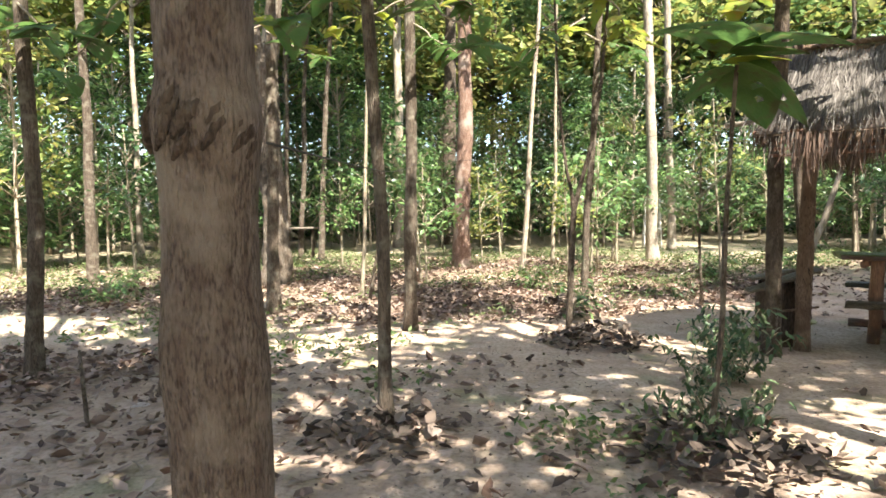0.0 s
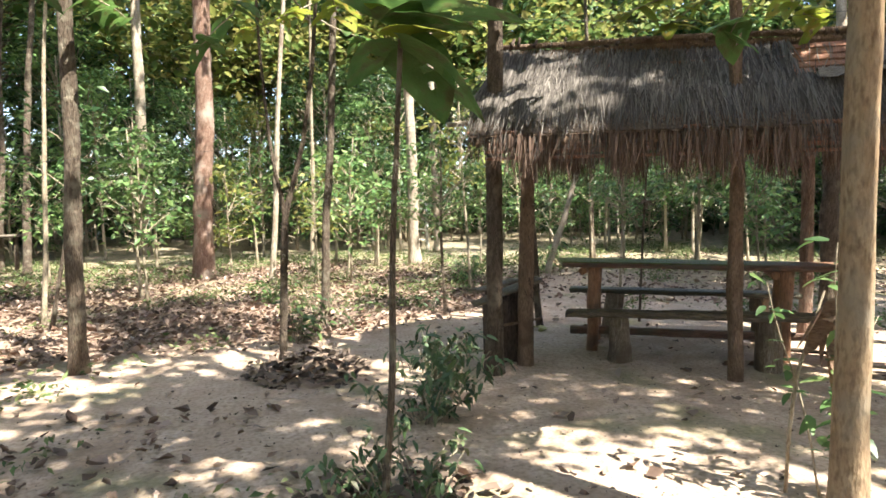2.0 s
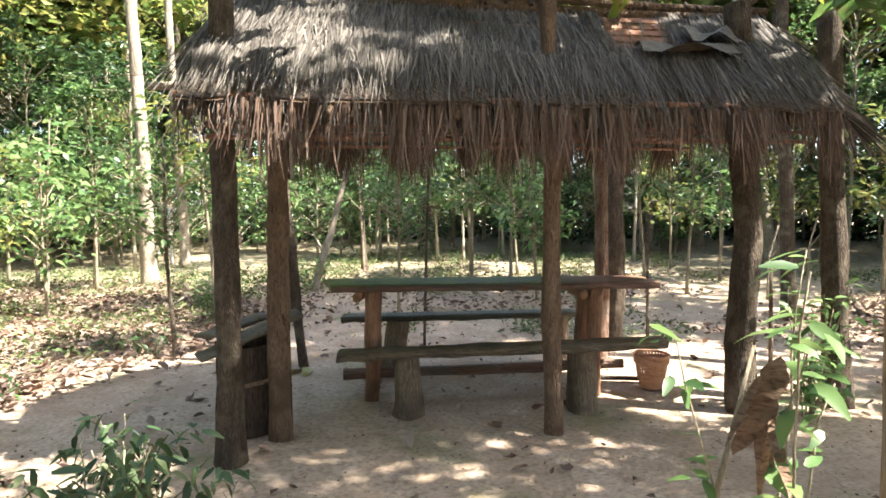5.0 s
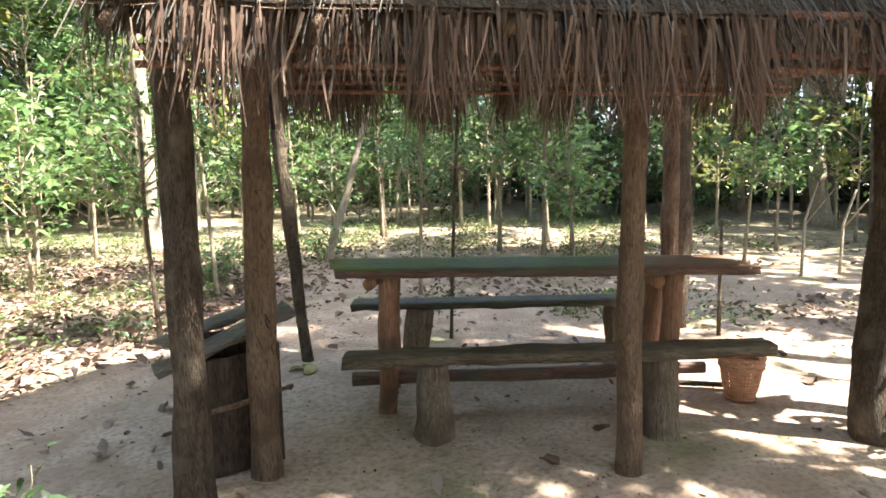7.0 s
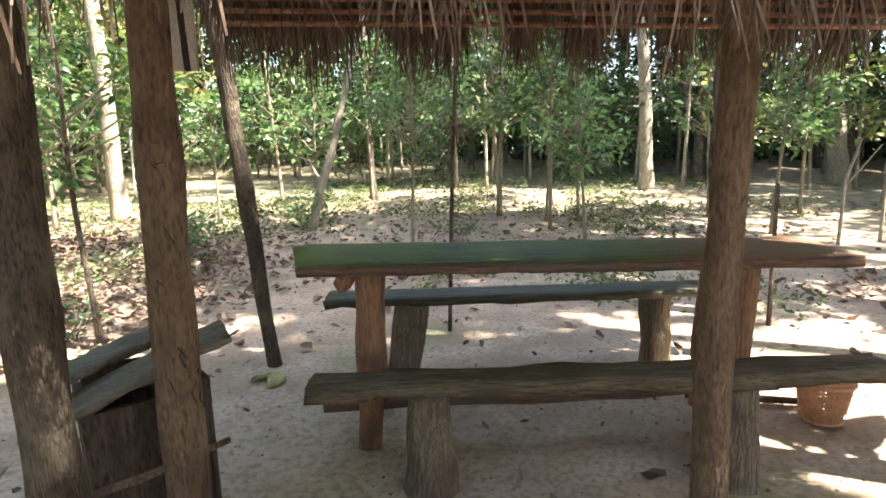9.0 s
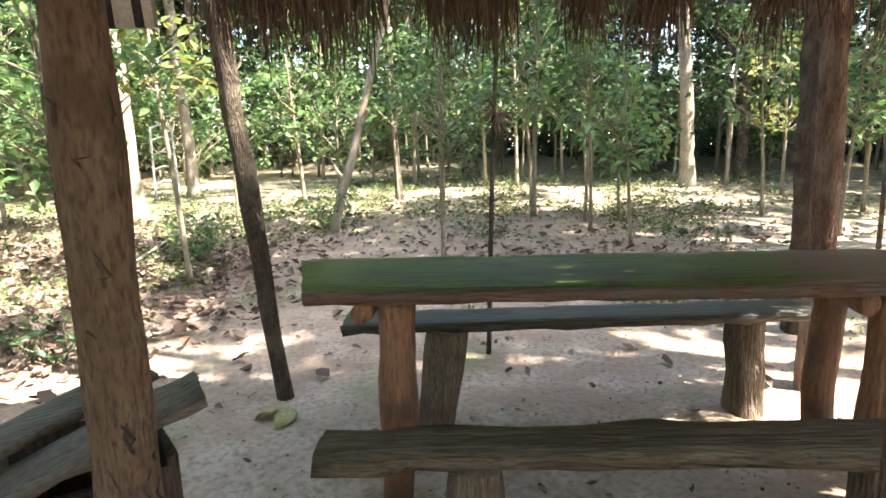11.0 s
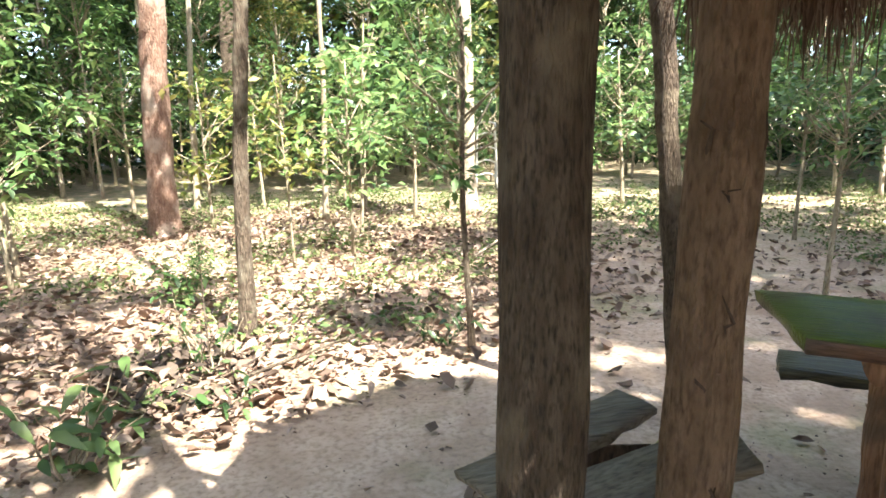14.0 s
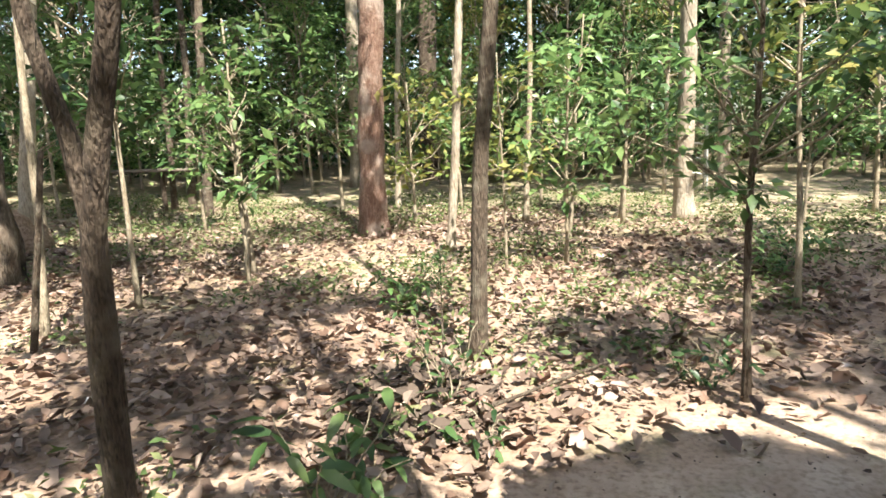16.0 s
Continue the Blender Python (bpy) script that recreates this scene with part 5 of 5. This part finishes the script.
def leafy_branch(root, tip, count, size, key, seed, name="overhanging_branch"):
    """A thin bough of a tree above the way with broad leaves."""
    ob = thing(name, root[0], root[1], root[2], "thin bough with broad " + ("yellow-green" if "yellow" in key else "green") + " leaves above the way", "branch", "leafy boughs above the way")
    r = random.Random(seed)
    a, b = Vector((0, 0, 0)), Vector(tip) - Vector(root)
    pts = line(a, b, 10, 0.08, seed)
    part("twig", Shape().tube(pts, [0.011 - 0.0008 * i for i in range(11)], 6, 0.1), M["stem"], ob)
    for k in range(count):
        p = pts[r.randint(3, 10)]
        sh = Shape()
        an = r.uniform(0, 6.28)
        big_leaf(sh, p, (math.cos(an), math.sin(an), r.uniform(-0.4, 0.35)), size * r.uniform(0.7, 1.2), size * r.uniform(0.5, 0.72), r.uniform(0.25, 0.6), r.uniform(-0.4, 0.4))
        part("leaf", sh, M[key], ob)


for i, (root, tip, c, s, key) in enumerate((
        ((4.46, 4.34, 2.85), (4.05, 4.65, 2.52), 10, 0.2, "teak_yellow"), ((4.46, 4.34, 2.8), (5.0, 4.2, 2.5), 9, 0.2, "teak_yellow"), ((4.46, 4.34, 2.9), (3.7, 5.0, 2.6), 10, 0.2, "teak_yellow"),
        ((3.13, 2.30, 2.45), (3.45, 3.30, 2.05), 7, 0.30, "teak"), ((3.13, 2.30, 2.7), (3.9, 2.6, 2.35), 8, 0.28, "teak"), ((3.13, 2.30, 2.7), (2.5, 3.1, 2.45), 8, 0.28, "teak_yellow"),
        ((2.84, 4.97, 3.0), (3.3, 4.2, 2.75), 9, 0.26, "teak_yellow"), ((2.84, 4.97, 3.2), (4.2, 4.6, 2.95), 10, 0.27, "teak_yellow"), ((2.84, 4.97, 3.0), (2.2, 4.4, 2.5), 8, 0.25, "teak_yellow"),
        ((0.01, 3.27, 2.6), (0.5, 3.0, 1.98), 7, 0.26, "teak"), ((0.01, 3.27, 2.7), (-0.5, 3.3, 2.2), 6, 0.26, "teak"), ((-1.50, 3.77, 2.7), (-1.9, 3.4, 2.0), 7, 0.28, "teak"),
        ((-2.74, 4.15, 2.7), (-2.1, 3.9, 2.15), 7, 0.28, "teak"), ((-2.74, 4.15, 2.8), (-3.2, 4.0, 2.2), 7, 0.28, "teak"), ((1.45, 5.55, 3.2), (1.9, 5.4, 2.6), 8, 0.26, "teak_yellow"),
        ((1.25, 5.60, 2.9), (0.8, 5.5, 2.4), 7, 0.24, "teak"), ((6.14, 3.54, 2.6), (5.5, 3.2, 2.3), 7, 0.3, "teak"), ((6.14, 3.54, 2.6), (6.4, 2.8, 2.2), 8, 0.3, "teak"),
        ((-0.18, 5.91, 3.0), (0.3, 5.6, 2.6), 7, 0.24, "teak"),
        ((-0.18, 5.91, 3.2), (-0.9, 5.7, 2.85), 10, 0.22, "teak_yellow"), ((-1.88, 6.81, 3.2), (-1.2, 6.6, 2.8), 10, 0.22, "teak"), ((-1.88, 6.81, 3.3), (-2.6, 6.5, 2.8), 10, 0.24, "teak_yellow"),
        ((-1.50, 3.77, 2.9), (-0.9, 4.1, 2.45), 9, 0.22, "teak_yellow"), ((-2.74, 9.35, 3.9), (-1.7, 8.6, 3.4), 12, 0.26, "teak_yellow"), ((-2.74, 9.35, 3.8), (-3.8, 8.8, 3.3), 12, 0.26, "teak"),
        ((1.84, 8.03, 3.6), (1.1, 7.6, 3.1), 11, 0.24, "teak_yellow"), ((1.84, 8.03, 3.4), (2.6, 7.7, 3.0), 11, 0.24, "teak"), ((0.01, 3.27, 2.9), (0.5, 3.8, 2.5), 9, 0.22, "teak_yellow"),
        ((-0.18, 5.91, 3.4), (0.6, 6.2, 3.1), 10, 0.22, "teak"), ((-6.16, 9.95, 4.2), (-5.2, 9.4, 3.5), 12, 0.28, "teak"), ((5.55, 3.82, 2.42), (5.3, 3.2, 2.6), 8, 0.26, "teak_yellow"))):
    leafy_branch(root, tip, c, s, key, i + 2)


def ground_bush(x, y, r, h, n, size, key, seed, label, name="bush", stems=7):
    ob = thing(name, x, y, 0, label, "bush", "small bushes by the way")
    rg = random.Random(seed)
    st = Shape()
    lf = Shape()
    for k in range(stems):
        an = rg.uniform(0, 6.28)
        tip = Vector((math.cos(an) * r * rg.uniform(0.3, 1), math.sin(an) * r * rg.uniform(0.3, 1), h * rg.uniform(0.55, 1.0)))
        pts = line((0.02 * math.cos(an), 0.02 * math.sin(an), -0.02), tip, 8, 0.05, seed + k)
        st.tube(pts, [0.006 - 0.0005 * i for i in range(9)], 6)
        for j in range(n // stems):
            p = pts[rg.randint(2, 8)]
            a2 = rg.uniform(0, 6.28)
            s = size * rg.uniform(0.6, 1.25)
            lf.leaf(p + Vector((rg.gauss(0, 0.03), rg.gauss(0, 0.03), rg.gauss(0, 0.02))), (math.cos(a2), math.sin(a2), rg.uniform(-1.1, 0.3) if key == "leaf_grey" else rg.uniform(-0.5, 0.4)), (rg.gauss(0, 0.3), rg.gauss(0, 0.3), 1), s, s * (0.31 if key == "leaf_grey" else 0.38), rg.uniform(0.1, 0.6), 0.15, 3)
    tagged(part("stemwork", st, M["stem"], ob), kind="stuff")
    part("foliage", lf, M[key], ob)


ground_bush(1.78, 3.05, 0.36, 0.33, 420, 0.055, "leaf_grey", 1, "low dark green bush in dry leaves", stems=14)
ground_bush(2.10, 4.10, 0.5, 0.58, 460, 0.072, "leaf_grey", 2, "green bush with narrow drooping leaves", stems=12)
ground_bush(2.35, 4.7, 0.3, 0.45, 220, 0.062, "leaf_grey", 3, "green bush with narrow drooping leaves", stems=8)
ground_bush(1.45, 6.50, 0.34, 0.46, 56, 0.105, "leaf", 4, "small sunlit bush with broad fresh leaves", stems=7)
ground_bush(3.50, 2.72, 0.30, 1.12, 110, 0.085, "leaf", 5, "spindly shrub with oval leaves near the shelter", stems=5)
ground_bush(5.75, 3.55, 0.35, 0.85, 200, 0.08, "leaf", 6, "green shrub at the post's foot", stems=8)
ground_bush(3.0, 7.75, 0.28, 0.3, 90, 0.06, "leaf_dark", 7, "low weedy bush at the sapling's foot", stems=10)
ground_bush(1.62, 7.05, 0.26, 0.12, 50, 0.06, "weed", 8, "low weedy bush in leaf litter", stems=8)
ground_bush(1.75, 7.45, 0.24, 0.45, 60, 0.055, "leaf_dark", 9, "low dark green bush in dry leaves", stems=8)
ground_bush(1.95, 7.05, 0.22, 0.12, 36, 0.07, "leaf_dark", 10, "low dark green bush in dry leaves", stems=8)
ground_bush(1.2, 8.9, 0.3, 0.4, 120, 0.08, "leaf", 12, "small green bush in the clearing", stems=8)
ground_bush(4.3, 10.2, 0.5, 0.5, 260, 0.09, "leaf", 13, "small green bush in the clearing", stems=12)
ground_bush(6.0, 11.0, 0.5, 0.6, 260, 0.09, "leaf", 14, "small green bush in the clearing", stems=12)
ground_bush(-4.4, 7.6, 0.5, 0.5, 240, 0.09, "leaf", 15, "small green bush in the clearing", stems=12)


def dry_banana_leaf():
    ob = thing("dry_leaf", 3.36, 2.78, 0.02, "large curled brown dry leaf leaning on the shrub", "leaf")
    r = random.Random(44)
    main = Shape().leaf((0.115, -0.11, 0.84), (-0.36, 0.22, -0.9), (-0.75, -0.6, 0.25), 0.27, 0.062, 0.12, 0.6, 12)
    for k in range(len(main.v)):
        x, y, z = main.v[k]
        main.v[k] = (x + 0.008 * math.sin(z * 90), y + 0.006 * math.sin(z * 70 + k), z)
    so = part("blade", main, M["dry"], ob, "pleated dry brown blade").modifiers.new("thick", "SOLIDIFY")
    so.thickness = 0.003
    for k in range(5):
        sh = Shape()
        an = r.uniform(0, 6.28)
        sh.leaf((0.1 + r.gauss(0, 0.02), -0.08 + r.gauss(0, 0.02), 0.8 - 0.05 * k * r.random()), (0.35 * math.cos(an), 0.35 * math.sin(an), -1), (math.cos(an), math.sin(an), 0.2), r.uniform(0.16, 0.3), r.uniform(0.03, 0.06), r.uniform(-0.2, 0.3), 0.7, 7)
        part("blade", sh, M["dry"], ob)
    part("stalk", Shape().tube([Vector((-0.01, 0, 0)), Vector((0.0, 0, 0.25)), Vector((0.03, 0, 0.5)), Vector((0.12, -0.04, 0.86))], [0.008, 0.008, 0.008, 0.004], 7), M["stem"], ob)


dry_banana_leaf()


def stick(name, pts, r, key, label, category="stick"):
    ob = thing(name, pts[0][0], pts[0][1], 0, label, category)
    rel = [Vector(p) - Vector((pts[0][0], pts[0][1], 0)) for p in pts]
    full = []
    for a, b in zip(rel, rel[1:]):
        full += line(a, b, 6)[:-1]
    full.append(rel[-1])
    n = len(full)
    part("shaft", Shape().tube(full, [r * (1 - 0.4 * i / n) for i in range(n)], 8, 0.15), M[key], ob)
    return ob


stick("stake", ((6.44, 4.08, -0.04), (6.43, 4.09, 0.80)), 0.018, "bark", "thin upright wooden stake in the ground")
stick("stake", ((6.62, 5.24, -0.04), (6.63, 5.26, 0.9)), 0.016, "bark", "thin upright wooden stake in the ground")
stick("stake", ((-0.97, 7.84, -0.04), (-0.75, 7.91, 1.27)), 0.024, "bark", "leaning wooden stake in the clearing")
stick("stake", ((-1.72, 5.0, -0.04), (-1.78, 5.05, 0.34)), 0.02, "bark_pale", "short broken pale stake")
stick("stake", ((-1.62, 3.1, -0.04), (-1.72, 3.2, 0.42)), 0.013, "bark", "thin dry stick standing in leaves")
stick("fallen_branch", ((1.55, 6.9, 0.03), (1.9, 7.2, 0.05), (2.6, 7.9, 0.06)), 0.012, "bark", "pale fallen branch on dry leaves", "branch")
stick("fallen_branch", ((3.6, 10.0, 0.04), (4.4, 10.8, 0.3)), 0.012, "bark_pale", "pale fallen branch in the clearing", "branch")
stick("fallen_branch", ((5.3, 4.95, 0.02), (5.6, 4.6, 0.03), (5.75, 4.5, 0.03)), 0.02, "bark", "brown branch lying under the table", "branch")
stick("fallen_branch", ((9.6, 4.6, 0.04), (11.0, 5.2, 0.06)), 0.03, "bark_dark", "dark fallen branch on the ground", "branch")
stick("fallen_branch", ((9.3, 2.9, 0.04), (10.6, 3.3, 0.2)), 0.03, "bark_dark", "dark fallen branch on the ground", "branch")

for i, (sx, sy, hh) in enumerate(((9.9, 6.2, 1.1), (10.4, 6.0, 1.0), (12.6, 6.4, 1.1))):
    ob = stick("dead_sapling", ((sx, sy, -0.04), (sx + 0.02, sy, hh * 0.6), (sx + 0.05, sy - 0.1, hh)), 0.02, "bark_pale", "bare grey dead sapling with stubby twigs", "sapling")
    part("twig", Shape().tube(line((0.02, 0, hh * 0.55), (0.15, -0.25, hh * 0.95), 4, 0.03, i), [0.012, 0.01, 0.009, 0.007, 0.005], 6), M["bark_pale"], ob)


def flower_pole():
    """The thin pole behind the bench with a dried bunch tied to it."""
    ob = stick("bamboo_pole", ((5.01, 6.42, -0.04), (5.03, 6.40, 0.9), (5.07, 6.37, 2.1)), 0.015, "bark_dark", "thin dark pole with a dried flower bunch", "pole")
    sh, r = Shape(), random.Random(6)
    for k in range(60):
        d = Vector((r.gauss(0, 1), r.gauss(0, 1), r.gauss(0.1, 0.7))).normalized()
        strip(sh, Vector((0.04, -0.04, 1.27)), d, d.cross(Vector((0.3, 0.5, 0.8))).normalized(), r.uniform(0.04, 0.13), 0.014, (0, 0, -0.03))
    part("dried_flower", sh, M["litter"], ob, "pale brown dried flower bunch")


flower_pole()


def white_rack():
    ob = thing("white_ladder", 5.1, 17.0, 0, "white metal ladder rack among far trees", "ladder", rz=-8)
    for sx in (-0.22, 0.22):
        part("rail", Shape().tube(line((sx, 0, -0.02), (sx * 0.85, 0.25, 1.4), 6), [0.022] * 7, 8), M["white"], ob)
        part("rear_leg", Shape().tube(line((sx, 0.6, -0.02), (sx * 0.85, 0.27, 1.38), 6), [0.018] * 7, 8), M["white"], ob)
    for z in (0.28, 0.56, 0.84, 1.12, 1.36):
        y = 0.25 * z / 1.4
        pts = [Vector((-0.2 + 0.4 * k / 8, y, z + 0.07 * math.sin(math.pi * k / 8))) for k in range(9)]
        part("rung", Shape().tube(pts, [0.018] * 9, 7), M["white"], ob)


white_rack()


def plank_seat():
    ob = thing("plank_bench", -4.6, 14.5, 0, "rough grey plank bench nailed between far trees", "bench", rz=12)
    s = slab(1.7, 0.3, 0.05, np.random.default_rng(8), 0.004, 10, 3, 0.0, 0.01)
    s.v = [(x - 0.6, y - 0.25, z + 0.78) for x, y, z in s.v]
    part("seat", s, M["board"], ob)
    for x in (-0.45, 0.25, 0.95):
        part("leg", Shape().tube(line((x, -0.1, -0.03), (x, -0.1, 0.74), 5), [0.045] * 6, 9, 0.15), M["bark_dark"], ob)


plank_seat()


def mound():
    ob = thing("earth_mound", -4.15, 11.0, 0, "crumbly brown termite mound at a tree's foot", "mound")
    sh = Shape()
    n, m = 14, 24
    for i in range(n + 1):
        for j in range(m):
            t, a = i / n, 2 * math.pi * j / m
            r = 0.42 * math.cos(t * 1.45) ** 0.8 * (1 + 0.25 * noise.noise(Vector((math.cos(a) * 2, math.sin(a) * 2, t * 3))))
            sh.v.append((r * math.cos(a), r * math.sin(a), 0.55 * math.sin(t * 1.5) - 0.04 + 0.04 * noise.noise(Vector((a, t * 5, 2)))))
    for i in range(n):
        for j in range(m):
            sh.f.append((i * m + j, i * m + (j + 1) % m, (i + 1) * m + (j + 1) % m, (i + 1) * m + j))
    part("earth", sh, M["mound"], ob)


mound()


def cable(a, b, sag, name="wire"):
    ob = thing(name, *a, "thin dark wire strung between trees", "wire")
    d = Vector(b) - Vector(a)
    pts = [d * (i / 16) + Vector((0, 0, -sag * math.sin(math.pi * i / 16))) for i in range(17)]
    part("strand", Shape().tube(pts, [0.0018] * 17, 5), M["wire"], ob)


cable((0.30, 0.70, 1.28), (-0.13, 5.85, 1.62), 0.05)
cable((-0.13, 5.85, 1.62), (2.86, 5.0, 1.92), 0.06)
cable((2.86, 4.95, 2.58), (6.12, 3.62, 2.62), 0.10)


# ---- leaf litter and weeds ----
def scatter_litter():
    r = np.random.default_rng(17)
    n = 175000
    x = r.uniform(-9, 14, n)
    y = r.uniform(0.5, 15, n)
    near = np.hypot(x - 1.5, y - 3.5)
    keep = r.uniform(size=n) < (0.022 + 0.978 * litter_density(x, y)) * np.clip(1.25 - near / 16, 0.25, 1)
    x, y = x[keep], y[keep]
    n = len(x)
    ln = np.where(r.uniform(size=(n, 1)) < 0.3, r.uniform(0.06, 0.115, (n, 1)), r.uniform(0.025, 0.065, (n, 1)))
    w = ln * r.uniform(0.17, 0.34, (n, 1))
    a = r.uniform(0, 2 * np.pi, n)
    tilt = r.normal(0, 0.24, n)
    d = np.stack([np.cos(a) * np.cos(tilt), np.sin(a) * np.cos(tilt), np.sin(tilt)], -1)
    roll = r.normal(0, 0.4, n)
    s0 = np.stack([-np.sin(a), np.cos(a), np.zeros(n)], -1)
    nn = np.cross(d, s0)
    s = s0 * np.cos(roll)[:, None] + nn * np.sin(roll)[:, None]
    nn = np.cross(d, s)
    z = height(x, y) + 0.012 + 0.035 * r.uniform(size=n) * litter_density(x, y) + np.abs(np.sin(tilt)) * ln[:, 0] * 0.4
    p = np.stack([x, y, z], -1)
    curl = r.uniform(0.05, 0.55, (n, 1))
    v = np.empty((n, 8, 3))
    v[:, 0] = p - d * ln * 0.5
    v[:, 1] = p - d * ln * 0.15 - s * w + nn * ln * curl * 0.5
    v[:, 2] = p - d * ln * 0.1
    v[:, 3] = p - d * ln * 0.15 + s * w + nn * ln * curl * 0.5
    v[:, 4] = p + d * ln * 0.25 - s * w * 0.8 + nn * ln * curl * 0.7
    v[:, 5] = p + d * ln * 0.25 + nn * ln * 0.04
    v[:, 6] = p + d * ln * 0.25 + s * w * 0.8 + nn * ln * curl * 0.6
    v[:, 7] = p + d * ln * 0.55 + nn * ln * curl * 0.5
    v[:, 1:8] += r.normal(size=(n, 7, 3)) * ln[:, :, None] * 0.07
    tri = np.array([[0, 2, 1], [0, 3, 2], [1, 2, 5], [1, 5, 4], [2, 3, 6], [2, 6, 5], [4, 5, 7], [5, 6, 7]]).reshape(1, -1)
    f = (np.arange(n)[:, None] * 8 + tri).reshape(-1, 3)
    tagged(link("leaf_litter", raw_mesh("leaf_litter", v.reshape(-1, 3), f), M["litter"]), "curled brown dry leaves covering the ground", "leaf litter", kind="stuff")


scatter_litter()


def leaf_heap(x, y, rad, h, n, seed):
    r = random.Random(seed)
    sh = Shape()
    for k in range(n):
        a, q = r.uniform(0, 6.28), rad * math.sqrt(r.random())
        z = h * (1 - (q / rad) ** 2) * r.uniform(0.3, 1.0) + 0.01
        ln = r.uniform(0.05, 0.11)
        b = r.uniform(0, 6.28)
        sh.leaf((math.cos(a) * q, math.sin(a) * q, z), (math.cos(b), math.sin(b), r.uniform(-0.4, 0.5)), (r.gauss(0, 0.5), r.gauss(0, 0.5), 1), ln, ln * r.uniform(0.4, 0.7), r.uniform(-0.4, 0.5), r.uniform(-0.4, 0.6), 3)
    ob = link("leaf_heap", sh.mesh("leaf_heap", False), M["heap"], at=pose(x, y, 0))
    tagged(ob, "dark heap of rotting dry leaves and twigs", "leaf heap", "heaps of dead leaves", "stuff")


leaf_heap(1.55, 5.32, 0.42, 0.2, 240, 1)
leaf_heap(1.72, 3.02, 0.5, 0.14, 200, 2)
leaf_heap(0.0, 3.1, 0.4, 0.12, 130, 3)
leaf_heap(1.6, 7.35, 0.45, 0.16, 200, 4)
leaf_heap(9.4, 3.9, 0.8, 0.2, 260, 5)


def scatter_crumbs():
    """Clods, seeds and leaf crumbs on the trodden sand."""
    r = np.random.default_rng(23)
    n = 9000
    x, y = r.uniform(-4, 9, n), r.uniform(1.0, 9.5, n)
    s = r.uniform(0.002, 0.007, (n, 1)) * (1 + 1.0 * (r.uniform(size=(n, 1)) < 0.05))
    c = np.stack([x, y, height(x, y) + s[:, 0] * 0.3], -1)
    oct_ = np.array([[1, 0, 0], [0, 1, 0], [-1, 0, 0], [0, -1, 0], [0, 0, 0.7], [0, 0, -0.7]])
    v = c[:, None] + oct_[None] * s[:, :, None] * r.uniform(0.5, 1.5, (n, 6, 1))
    tri = np.array([[0, 1, 4], [1, 2, 4], [2, 3, 4], [3, 0, 4], [1, 0, 5], [2, 1, 5], [3, 2, 5], [0, 3, 5]]).reshape(1, -1)
    f = (np.arange(n)[:, None] * 6 + tri).reshape(-1, 3)
    tagged(link("soil_crumbs", raw_mesh("soil_crumbs", v.reshape(-1, 3), f), M["heap"]), "small dark clods and leaf crumbs on sand", "soil", kind="stuff")


scatter_crumbs()


def scatter_weeds():
    r = np.random.default_rng(18)
    n = 10500
    x, y = r.uniform(-9, 16, n), r.uniform(1.5, 17, n)
    patch = wave(x, y, 0.8, 3.0) + 0.6 * wave(x, y, 1.9, 1.0)
    far = np.clip((y - 8) / 4, 0, 1)
    keep = (patch + 1.0 * far > 0.5) & (np.hypot((x - 4.4) / 2.4, (y - 4.9) / 2.0) > 1) & (seg_dist(x, y, (0.5, -1.5), (2.4, 3.4)) > 0.6)
    x, y = x[keep], y[keep]
    pos = []
    for cx, cy in zip(x, y):
        m = r.integers(6, 22)
        q = np.stack([cx + r.normal(0, 0.09, m), cy + r.normal(0, 0.09, m), np.abs(r.normal(0.05, 0.06, m))], -1)
        pos.append(q)
    pos = np.concatenate(pos)
    me = leaf_cloud("weeds", pos, r, 0.055, 0.42, 0.3)
    tagged(link("weeds", me, M["weed"]), "small green weeds and seedlings on the ground", "weeds", kind="stuff")


scatter_weeds()
